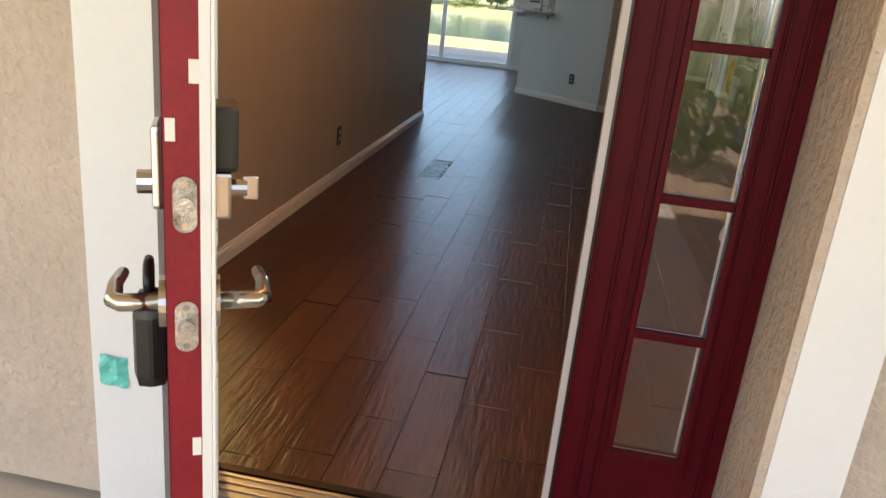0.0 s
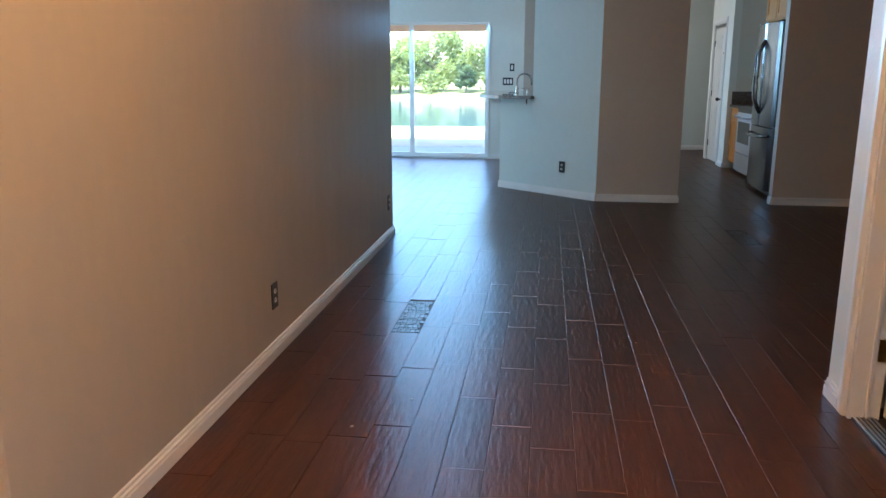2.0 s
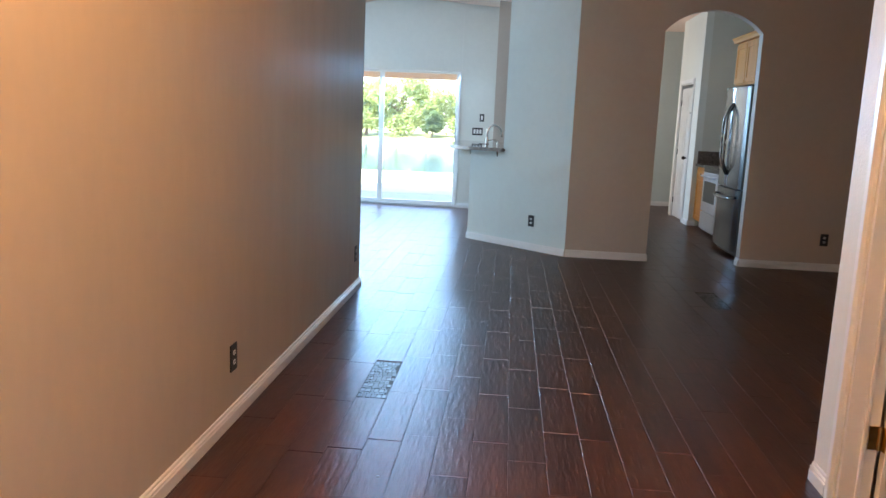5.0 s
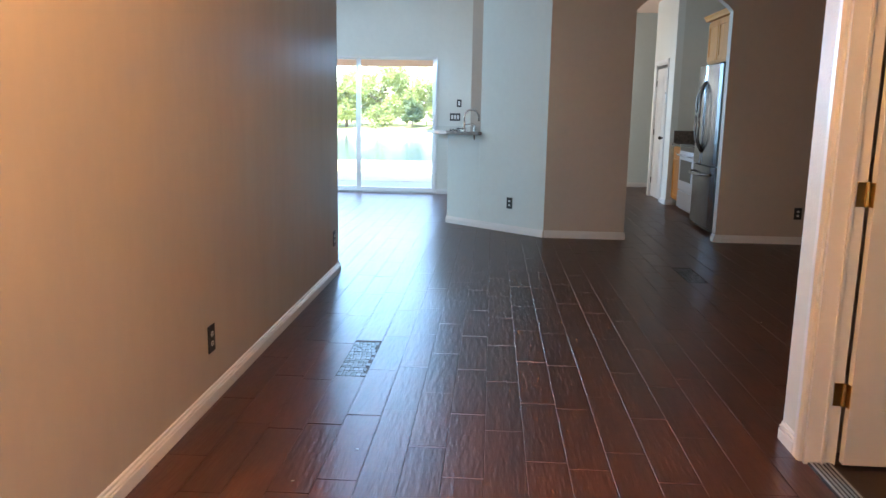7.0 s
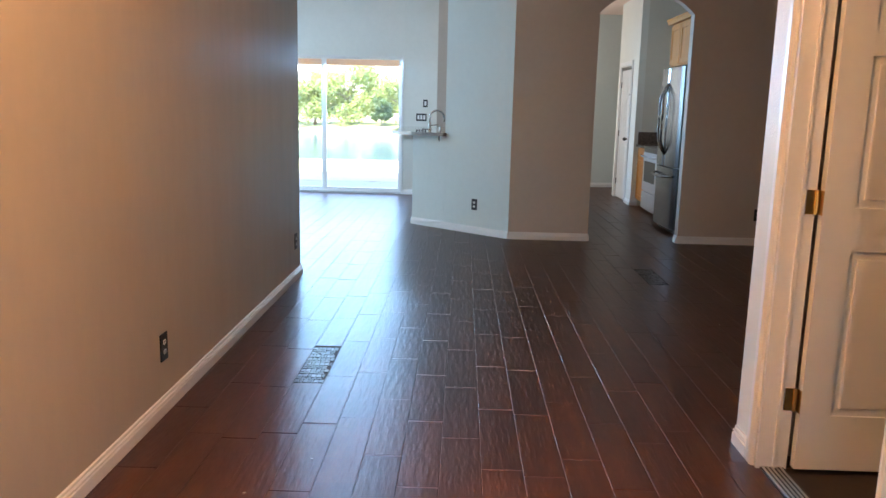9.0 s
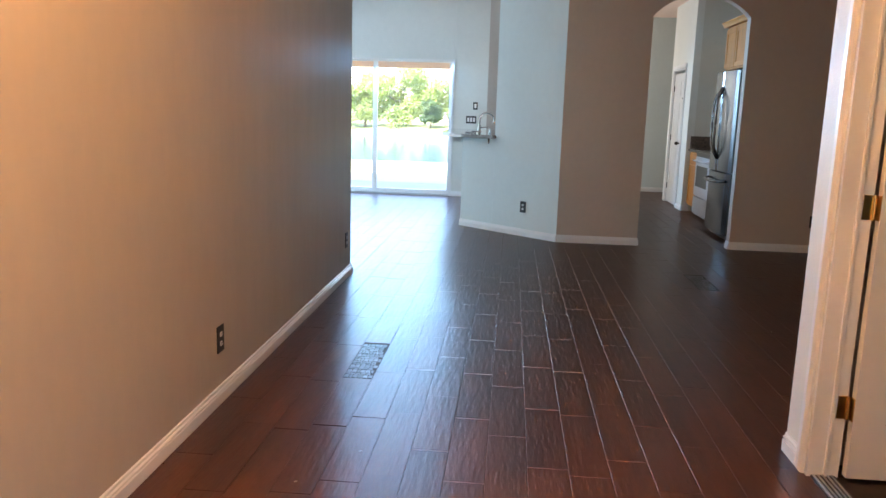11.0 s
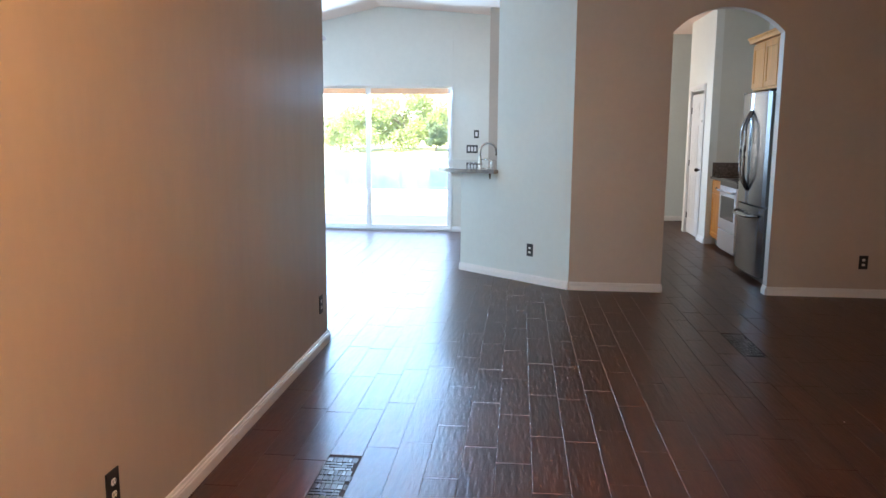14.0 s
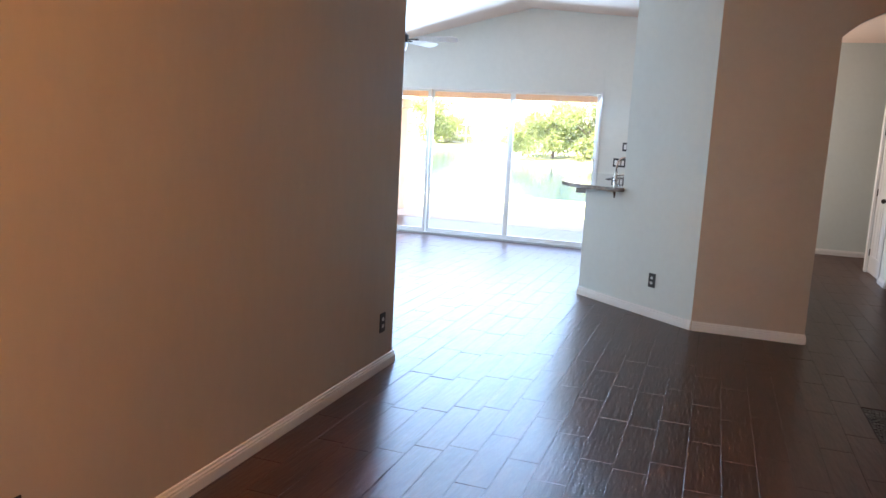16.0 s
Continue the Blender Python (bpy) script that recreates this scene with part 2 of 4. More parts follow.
def part(name, bm, material, parent=None, label="", smooth=False, kind="", category=""):
    me = bpy.data.meshes.new(name)
    if smooth:
        for f in bm.faces:
            f.smooth = True
    bm.to_mesh(me)
    bm.free()
    me.materials.append(material)
    ob = new(name, me)
    ob.parent = parent
    return tagged(ob, label, category, "", kind)


def boxes(name, material, parent, *bs, bevel=0.0, **kw):
    bm = bmesh.new()
    for b in bs:
        box_into(bm, *b, bevel=bevel)
    return part(name, bm, material, parent, **kw)


def thing(name, label, category, place=(0, 0, 0), turn=0.0, group="", kind=""):
    ob = new(name)
    ob.location, ob.rotation_euler = place, (0, 0, radians(turn))
    return tagged(ob, label, category, group, kind)


def struct(name, material, label, *bs):
    ob = boxes(name, material, None, *bs)
    return tagged(ob, label, name.split("_")[0], "", "structure")


def profile_run(name, a, b, z0, prof, material, label="", out=None, kind="structure"):
    """A moulding along a line on plan: prof is (distance from wall, height); it stands out to the left of a to b."""
    a, b = Vector((*a, 0)), Vector((*b, 0))
    d = (b - a).normalized()
    n = Vector((-d.y, d.x, 0))
    bm = bmesh.new()
    rows = [[bm.verts.new(p + n * q[0] + Vector((0, 0, z0 + q[1]))) for q in prof] for p in (a, b)]
    k = len(prof)
    for i in range(k):
        bm.faces.new((rows[0][i], rows[0][(i + 1) % k], rows[1][(i + 1) % k], rows[1][i]))
    bm.faces.new(rows[0][::-1])
    bm.faces.new(rows[1])
    bmesh.ops.recalc_face_normals(bm, faces=bm.faces)
    return tagged(part(name, bm, material, None), label, name, "", kind)


BASEPROF = [(0, 0), (0.016, 0), (0.016, 0.047), (0.009, 0.050), (0.009, 0.053), (0.014, 0.056), (0.014, 0.061), (0.006, 0.065), (0.006, 0.076), (0, 0.080)]


def baseboard(a, b):
    return profile_run("baseboard", a, b, 0.0, BASEPROF, TRIM, "white moulded baseboard along the foot of the wall")


# ---- structure ----
H = 2.95
WX = -1.508
FW = 2.36
tagged(boxes("wall_hall_west", SHEEN, None, (WX - 0.144, WX, 3.775, 8.515, -0.002, H + 0.02), bevel=0.012), "greige painted hall wall with a soft sheen and rounded corners", "wall", "", "structure")
struct("wall_living_south", AQUA, "pale aqua living room wall", (-6.5, WX - 0.147, 8.375, 8.515, 0, 3.4))
struct("wall_living_west", AQUA, "pale aqua living room side wall", (-6.64, -6.503, 8.39, 14.7, 0, 3.6))

SL0, SL1, SLTOP = -6.11, -1.15, 2.14
bm = bmesh.new()
box_into(bm, SL1, -0.3, 14.56, 14.72, 0, 4.2)
box_into(bm, SL0, SL1 - 0.001, 14.56, 14.72, SLTOP, 4.2)
box_into(bm, -6.64, SL0 - 0.001, 14.56, 14.72, 0, 4.2)
tagged(part("wall_lake_side", bm, CREAM), "pale cream painted wall around the sliding doors", "wall", "", "structure")

AX0, AX1, AZ, AH = 1.157, 2.112, 2.357, 0.215
arc = []
rad = ((AX1 - AX0) ** 2 / 4 + AH ** 2) / (2 * AH)
cx, cz = (AX0 + AX1) / 2, AZ + AH - rad
half = math.asin((AX1 - AX0) / 2 / rad)
for i in range(1, 20):
    g = -half + 2 * half * i / 20
    arc.append((cx + rad * math.sin(g), cz + rad * math.cos(g)))
bm = bmesh.new()
prism_into(bm, [(0.304, 0), (AX0, 0), (AX0, AZ)] + arc + [(AX1, AZ), (AX1, 0), (5.3, 0), (5.3, 3.4), (0.304, 3.4)], 10.515, 10.63, "y")
tagged(part("wall_arch", bm, GREIGE), "greige painted wall with an arched opening to the kitchen", "wall", "", "structure")

# the angled wall beside the bar, full height and then low
A0, A1, A2 = Vector((0.304, 10.515)), Vector((-0.405, 11.122)), Vector((-0.79, 11.462))
dv = (A2 - A0).normalized()
nv = Vector((-dv.y, dv.x)) * -1
bk = nv * 0.13
bm = bmesh.new()
prism_into(bm, [tuple(A0), tuple(A1), tuple(A1 + bk), (0.45, 10.632), (0.304, 10.632)], 0, 3.4)
tagged(part("wall_angled", bm, AQUA), "pale aqua angled wall beside the bar", "wall", "", "structure")
bm = bmesh.new()
prism_into(bm, [tuple(A1 + dv * 0.001), tuple(A2), (-0.79, 13.75), (-0.66, 13.75), (-0.66, 11.52), tuple(A1 + bk + dv * 0.001)], 0, 1.053)
tagged(part("wall_bar", bm, AQUA), "pale aqua low wall under the bar counter", "wall", "", "structure")
bm = bmesh.new()
box_into(bm, -0.60, 0.75, 13.87, 13.99, 0, 3.4)
tagged(part("wall_kitchen_end", bm, GREIGE), "shaded grey kitchen wall behind the bar", "wall", "", "structure")

# kitchen and nook
struct("wall_kitchen_east", CREAM, "cream kitchen wall behind the appliances", (2.98, 3.10, 10.633, 13.83, 0, 3.4))
struct("wall_kitchen_north", PUTTY, "grey-green kitchen wall beside the pantry", (2.42, 3.3, 13.833, 13.93, 0, 3.4))
bm = bmesh.new()
PX = 2.32
box_into(bm, PX, PX + 0.1, 13.83, 14.235, 0, 3.4)
box_into(bm, PX, PX + 0.1, 14.236, 15.055, 2.10, 3.4)
box_into(bm, PX, PX + 0.1, 15.056, 15.25, 0, 3.4)
tagged(part("wall_pantry", bm, CREAM), "white painted pantry wall with a door opening", "wall", "", "structure")
struct("wall_nook", AQUA, "pale aqua far wall of the breakfast nook", (-0.3, 6.0, 16.55, 16.67, 0, 3.4))
struct("wall_nook_west", AQUA, "pale aqua nook side wall", (-0.42, -0.303, 14.723, 16.67, 0, 3.4))
struct("wall_nook_east", AQUA, "pale aqua nook end wall", (5.9, 6.0, 10.6, 16.547, 0, 3.4))
struct("wall_pantry_back", CREAM, "plain wall behind the pantry", (3.3, 3.4, 13.93, 16.0, 0, 3.0))

# hall east side with the doorway to the side room
EX, EY = 0.981, 5.485
OY0, OY1, OTOP = 4.42, 5.265, 2.06
bm = bmesh.new()
box_into(bm, EX, EX + 0.115, OY1, EY, 0, H)
box_into(bm, EX, EX + 0.115, OY0, OY1 - 0.001, OTOP, H)
box_into(bm, EX, EX + 0.115, FW + 0.14, OY0 - 0.001, 0, H)
tagged(part("wall_hall_east", bm, CREAM), "pale cream hall wall with an open doorway", "wall", "", "structure")
struct("wall_dining_south", GREIGE, "greige dining room wall", (EX + 0.118, 5.3, EY - 0.12, EY, 0, H))
struct("wall_dining_east", GREIGE, "greige dining room side wall", (5.303, 5.42, EY - 0.12, 10.63, 0, 3.4))
struct("wall_side_room_east", GREIGE, "plain side room wall", (3.4, 3.5, 2.5, EY - 0.123, 0, H))

# room on the hall's west side
struct("wall_room_west", YELLOW, "pale yellow wall of the lamp-lit room", (-2.86, -2.72, 3.0, 8.387, 0, H))
struct("wall_room_back", YELLOW, "pale yellow end wall of the lamp-lit room", (-2.717, -1.661, 7.0, 7.12, 0, H))
struct("wall_room_south", YELLOW, "plain wall closing the room", (-4.0, -2.863, 3.0, 3.12, 0, H))

# front wall with door and sidelight opening
DX0, DX1, LX1, DTOP = -0.86, 0.0, 0.412, 2.08
bm = bmesh.new()
box_into(bm, -4.0, DX0 - 0.03, FW - 0.06, FW + 0.139, 0, H)
box_into(bm, LX1 + 0.001, 3.5, FW - 0.06, FW + 0.139, 0, H)
box_into(bm, DX0 - 0.029, LX1, FW - 0.06, FW + 0.139, DTOP + 0.03, H)
tagged(part("wall_front", bm, STUCCO), "rough beige stucco front wall", "wall", "", "structure")
struct("wall_room_front", CREAM, "plain wall closing the west side", (-4.1, -4.003, FW, 3.12, 0, H))

# ceilings
struct("ceiling", CEIL, "flat white textured hall ceiling", (-4.1, 5.42, FW - 0.06, 8.53, H, H + 0.1), (-1.5, 5.42, 8.531, 10.6, H + 0.001, H + 0.1))
bm = bmesh.new()
prism_into(bm, [(-6.64, 2.20), (-2.2, 3.24), (-0.3, 3.08), (-0.3, 3.2), (-2.2, 3.36), (-6.64, 2.32)], 8.53, 14.557, "y")
tagged(part("ceiling_living", bm, CEIL), "vaulted warm white living room ceiling", "ceiling", "", "structure")
struct("ceiling_kitchen", CEIL, "flat kitchen and nook ceiling", (-0.297, 6.0, 10.634, 16.67, 3.07, 3.17))

# Unseen slab and upper walls, added to stop sun leaking past the ceilings.
struct("roof", ROOFM, "unseen grey-brown slab over the house that keeps the sun out", (-7.2, 6.6, 1.6, 17.2, 3.62, 3.75))
struct("wall_gable", CREAM, "unseen upper wall added to keep sun out of the vault", (WX - 0.144, 5.3, 8.375, 8.514, H + 0.102, 3.61))
struct("wall_attic_front", STUCCO, "unseen stucco sun blocker added above the front wall", (-7.0, 6.4, FW - 0.058, FW + 0.13, H + 0.11, 3.61))

# ground and floor base
struct("floor", GROUT, "dark grout bed of the tiled floor", (-6.5, 6.0, FW + 0.0, 16.6, -0.12, -0.0035))
struct("porch_slab", CONCRETE, "pale concrete porch slab", (-2.5, 0.775, -0.6, FW - 0.003, -0.16, -0.03))
struct("patio_slab", CONCRETE, "pale concrete patio slab behind the sliding doors", (-9, -0.43, 14.725, 18.6, -0.16, -0.02))


def ground_height(x, y):
    shore = 30 + 2.0 * math.sin(x * 0.07)
    far = 66 + 46 / (1 + math.exp((x + 22) / 4.0)) + 1.5 * math.sin(x * 0.13)
    if y < shore:
        s = max(0, (shore - y) / 5)
    elif y > far:
        s = (y - far) / 5
    else:
        s = -min(y - shore, far - y) / 5
    base = -0.75 + 0.9 * max(-1, min(1, s)) * 0.7
    return base


bm = bmesh.new()
xs = [-400, -250, -160] + list(range(-100, 61, 4)) + [90, 160, 400]
ys = [-400, -150, -60, -30, -15, -8, -4, 0, 4, 10, 15, 18.5] + [20 + 2 * i for i in range(60)] + [160, 220, 400, 900, 2500]
grid = [[bm.verts.new((x, y, ground_height(x, y) if y > 18.6 else -0.17)) for x in xs] for y in ys]
for j in range(len(ys) - 1):
    for i in range(len(xs) - 1):
        bm.faces.new((grid[j][i], grid[j][i + 1], grid[j + 1][i + 1], grid[j + 1][i]))
tagged(part("ground", bm, GRASS, smooth=True), "green lawn reaching to and beyond the lake", "ground", "", "structure")
struct("water", WATER, "calm lake water in bright sun", (-300, 300, 26, 130, -1.6, -0.78))
struct("mulch_bed", MULCH, "coarse tan mulch bed beside the porch", (0.78, 5.5, -8, 1.1, -0.3, -0.02))
struct("walkway", CONCRETE, "pale concrete walkway to the porch", (-2.5, 0.775, -12, -0.603, -0.2, -0.06))
pc = thing("porch_column", "shaded beige stucco porch column by the mulch bed", "column", (1.55, -1.9, -0.02))


# patio roof and column, porch roof
struct("patio_roof", PEACH, "peach painted patio ceiling and beam", (-9, -0.45, 14.73, 18.0, 2.35, 2.5), (-9, -0.45, 17.75, 18.0, 2.16, 2.349))
struct("porch_roof", CEIL, "pale porch ceiling", (-5, 5, -2.2, FW - 0.063, 2.6, 2.75))

# ---- baseboards ----
bank = thing("bank_hedge", "low leafy undergrowth along the far lake bank", "shrubs", (0, 0, 0), kind="stuff")

for a, b in [((WX, 8.53), (WX, 3.76)), ((WX, 3.775), (WX - 0.144, 3.775)), ((WX - 0.144, 8.515), (WX, 8.515)), (tuple(A0), tuple(A1)), (tuple(A1), tuple(A2)),
             ((AX0, 10.515), (0.31, 10.515)), ((5.3, 10.515), (AX1, 10.515)), ((EX, 5.335), (EX, EY)), ((EX, EY), (5.3, EY)), ((-2.72, 7.0), (-2.72, 3.0)),
             ((5.9, 16.55), (-0.3, 16.55)), ((PX, 13.833), (PX, 14.17)), ((2.42, 13.833), (PX, 13.833)), ((AX1, 10.516), (AX1, 10.63)), ((AX0, 10.63), (AX0, 10.516)),
             ((-0.79, 11.462), (-0.79, 13.75)), ((-0.62, 14.56), (SL1 + 0.002, 14.56)), ((SL0 - 0.03, 14.56), (-6.5, 14.56)), ((-6.5, 14.5), (-6.5, 8.53)), ((-6.5, 8.515), (-1.66, 8.515))]:
    baseboard(a, b)


# ---- doors and windows ----
def panel_leaf(parent, name, w, h, t, material, label, d=0.010):
    """A six-panel leaf: it runs from 0 to w along x, its faces at y = 0 and -t."""
    bm = bmesh.new()
    box_into(bm, 0, w, -t + d, -d, 0, h)
    st, mid = 0.115, 0.10
    rails = [(0, 0.22), (0.86, 1.02), (1.56, 1.66), (h - 0.12, h)]
    cols = [(0, st), (w / 2 - mid / 2, w / 2 + mid / 2), (w - st, w)]
    for y0, y1 in ((-t, -t + d + 0.0001), (-d - 0.0001, 0)):
        for c0, c1 in cols:
            box_into(bm, c0, c1, y0, y1, 0, h)
        for r0, r1 in rails:
            for c0, c1 in ((st, w / 2 - mid / 2), (w / 2 + mid / 2, w - st)):
                box_into(bm, c0, c1, y0, y1, r0, r1)
    leaf = part(name, bm, material, parent, label)
    for z0, z1 in ((0.22, 0.86), (1.02, 1.56), (1.66, h - 0.12)):
        for c0, c1 in ((st, w / 2 - mid / 2), (w / 2 + mid / 2, w - st)):
            bm = bmesh.new()
            for y0, y1 in ((-t + 0.001, -t + d - 0.0001), (-d + 0.0001, -0.001)):
                box_into(bm, c0 + 0.03, c1 - 0.03, y0, y1, z0 + 0.03, z1 - 0.03, bevel=d * 0.44)
            part("panel", bm, material, leaf)
    return leaf


def hinge(parent, place, h=0.09, axis="x"):
    x, y, z = place
    bm = bmesh.new()
    rod_into(bm, (x, y, z - h / 2), (x, y, z + h / 2), 0.0065, seg=10)
    for k in range(4):
        rod_into(bm, (x, y, z - h / 2 + h * (k + 0.5) / 4 - 0.002), (x, y, z - h / 2 + h * (k + 0.5) / 4 + 0.002), 0.0072, seg=10)
    hg = part("hinge", bm, BRASS, parent, "worn brass hinge")
    bm = bmesh.new()
    if axis == "x":
        box_into(bm, x - 0.036, x - 0.004, y + 0.004, y + 0.008, z - h / 2, z + h / 2)
    else:
        box_into(bm, x + 0.001, x + 0.004, y - 0.036, y - 0.004, z - h / 2, z + h / 2)
    part("hinge_leaf", bm, BRASS, hg)
    return hg


# front door, swung outwards
DW = 0.905
front_door = thing("front_door", "dark red six-panel front door with a white inner face, standing open to the porch", "door", (DX0 + 0.038, FW + 0.01, 0.012), -63.7)
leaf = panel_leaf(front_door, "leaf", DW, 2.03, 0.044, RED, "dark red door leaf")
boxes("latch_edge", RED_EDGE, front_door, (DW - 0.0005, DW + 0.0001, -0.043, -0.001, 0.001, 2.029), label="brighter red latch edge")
boxes("edge_lip", DOORWHITE, front_door, (DW + 0.0002, DW + 0.001, -0.007, 0.004, 0.001, 2.029), label="white paint wrapped round the latch edge")
inner = boxes("inner_face", DOORWHITE, front_door, (0.0, DW, 0.0005, 0.004, 0, 2.03), label="white painted inner face")
for z0, z1 in ((0.20, 0.79), (0.95, 1.52), (1.62, 1.91)):
    for c0, c1 in ((0.115, 0.4), (0.505, 0.79)):
        bm = bmesh.new()
        for q in ((c0, c1, z0, z0 + 0.022), (c0, c1, z1 - 0.022, z1), (c0, c0 + 0.022, z0 + 0.023, z1 - 0.023), (c1 - 0.022, c1, z0 + 0.023, z1 - 0.023)):
            box_into(bm, q[0], q[1], 0.0041, 0.013, q[2], q[3], bevel=0.004)
        part("panel_moulding", bm, DOORWHITE, inner)
        boxes("raised_panel", DOORWHITE, inner, (c0 + 0.045, c1 - 0.045, 0.0041, 0.009, z0 + 0.045, z1 - 0.045), bevel=0.003)
boxes("weatherstrip", WHITEP, front_door, (DW - 0.004, DW + 0.003, 0.0045, 0.009, 0, 2.03), bevel=0.002, label="white edge weatherstrip")
LZ, DZ = 0.898, 1.040


def lever(parent, side):
    s = side
    y0 = 0.0045 if s > 0 else -0.0445
    bm = bmesh.new()
    rod_into(bm, (DW - 0.07, y0, LZ), (DW - 0.07, y0 + s * 0.010, LZ), 0.032, seg=24)
    lv = part("lever_handle", bm, CHROME, parent, "satin nickel lever handle")
    bm = bmesh.new()
    tube_into(bm, [(DW - 0.07, y0 + s * 0.009, LZ), (DW - 0.07, y0 + s * 0.055, LZ), (DW - 0.078, y0 + s * 0.062, LZ), (DW - 0.12, y0 + s * 0.064, LZ + 0.003), (DW - 0.172, y0 + s * 0.060, LZ - 0.002)], [0.011, 0.011, 0.011, 0.009, 0.008])
    part("lever", bm, CHROME, lv, smooth=True)
    return lv


lever(front_door, 1)
lever(front_door, -1)
kp = boxes("inner_lock", BLACK, front_door, (DW - 0.105, DW - 0.04, 0.0045, 0.034, DZ + 0.025, DZ + 0.098), bevel=0.006, label="black cover of the inner lock")
boxes("lock_base", CHROME, kp, (DW - 0.103, DW - 0.042, 0.0045, 0.027, DZ - 0.03, DZ + 0.024), bevel=0.004, label="satin nickel lock base")
bm = bmesh.new()
rod_into(bm, (DW - 0.073, 0.027, DZ), (DW - 0.073, 0.045, DZ), 0.010)
box_into(bm, DW - 0.077, DW - 0.069, 0.040, 0.058, DZ - 0.014, DZ + 0.014, bevel=0.002)
part("thumb_turn", bm, CHROME, kp)
ok = boxes("outer_keypad", CHROME, front_door, (DW - 0.105, DW - 0.04, -0.058, -0.0445, DZ - 0.02, DZ + 0.075), bevel=0.006, label="satin nickel outer keypad lock")
bm = bmesh.new()
rod_into(bm, (DW - 0.073, -0.075, DZ + 0.005), (DW - 0.073, -0.058, DZ + 0.005), 0.014)
part("key_cylinder", bm, CHROME, ok)
for z, hh in ((DZ, 0.062), (LZ, 0.062)):
    bm = bmesh.new()
    ring = [(-0.0225 + 0.0125 * math.cos(a), z + (0.0185 if math.sin(a) > 0 else -0.0185) + 0.0125 * math.sin(a)) for a in [math.pi * (k + 0.5) / 10 for k in range(20)]]
    prism_into(bm, ring, DW + 0.0011, DW + 0.0024, "x")
    pl = part("latch_plate", bm, WORN, front_door, "scratched nickel latch plate")
    bm = bmesh.new()
    rod_into(bm, (DW + 0.001, -0.0225, z), (DW + 0.010, -0.0225, z), 0.010)
    part("latch_bolt", bm, WORN, pl)
    for dz in (-hh * 0.38, hh * 0.38):
        bm = bmesh.new()
        rod_into(bm, (DW + 0.001, -0.0225, z + dz), (DW + 0.003, -0.0225, z + dz), 0.004, seg=8)
        part("screw", bm, CHROME, pl)
for z, y in ((1.9, -0.03), (0.74, -0.013), (0.62, -0.012), (1.18, -0.012), (0.44, -0.012), (1.12, -0.036), (1.33, -0.014)):
    boxes("paint_chip", CREAM, front_door, (DW + 0.0002, DW + 0.0014, y - 0.005, y + 0.005, z - 0.012, z + 0.012), label="chipped pale paint")
for z in (0.2, 1.02, 1.84):
    hinge(front_door, (0.0, -0.049, z))
# lock box on the outer lever
lockbox = thing("lock_box", "black lock box hanging from the outer door lever", "lock box", front_door.location, -63.7)
lockbox.location = front_door.location
lockbox.rotation_euler = front_door.rotation_euler
boxes("body", BLACK, lockbox, (DW - 0.16, DW - 0.085, -0.089, -0.046, LZ - 0.130, LZ - 0.012), bevel=0.019, label="black rounded lock box body")
bm = bmesh.new()
tube_into(bm, [(DW - 0.145, -0.07, LZ - 0.05), (DW - 0.145, -0.07, LZ + 0.015), (DW - 0.135, -0.07, LZ + 0.03), (DW - 0.115, -0.07, LZ + 0.03), (DW - 0.105, -0.07, LZ + 0.015), (DW - 0.105, -0.07, LZ - 0.05)], 0.006, 8)
part("shackle", bm, BLACK, lockbox, smooth=True)
tape = thing("tape", "crumpled teal tape stuck on the white door trim", "tape", (-1.008, FW - 0.087, 0.375))
bm = bmesh.new()
bmesh.ops.create_grid(bm, x_segments=6, y_segments=6, size=0.035)
for v in bm.verts:
    v.co = Vector((v.co.x, -0.004 - 0.012 * noise.noise(v.co * 40), v.co.y * 1.1))
part("strip", bm, TEAL, tape)

# door frame
frame_ob = thing("door_frame", "white front door frame with pale seals", "door frame", kind="structure")
boxes("jamb", TRIM, frame_ob, (DX0 - 0.028, DX0 - 0.001, FW - 0.055, FW + 0.142, 0, DTOP))
boxes("jamb", TRIM, frame_ob, (DX0 - 0.028, LX1, FW - 0.055, FW + 0.142, DTOP, DTOP + 0.028))
boxes("outer_trim", TRIM, frame_ob, (-1.065, DX0 - 0.03, FW - 0.085, FW - 0.061, -0.03, DTOP + 0.13), label="white outer trim board")
boxes("outer_trim", TRIM, frame_ob, (LX1 + 0.02, 0.575, FW - 0.16, FW - 0.061, -0.03, DTOP + 0.13), label="cream outer trim board")
boxes("outer_trim", TRIM, frame_ob, (DX0 - 0.029, LX1 + 0.019, FW - 0.085, FW - 0.061, DTOP + 0.02, DTOP + 0.13))
boxes("seal", TRIM, frame_ob, (DX0 - 0.0008, DX0 + 0.006, FW + 0.02, FW + 0.03, 0.02, DTOP))
th = boxes("threshold", ALU, frame_ob, (DX0, -0.001, FW - 0.03, FW + 0.125, -0.02, 0.006), bevel=0.003, label="worn aluminium threshold")
for k in range(4):
    boxes("ridge", ALU, th, (DX0 + 0.003, -0.004, FW + 0.0 + k * 0.028, FW + 0.012 + k * 0.028, 0.0061, 0.0115), bevel=0.002)
boxes("sweep", BRONZE, frame_ob, (DX0 + 0.002, -0.003, FW + 0.100, FW + 0.124, 0.0062, 0.016))

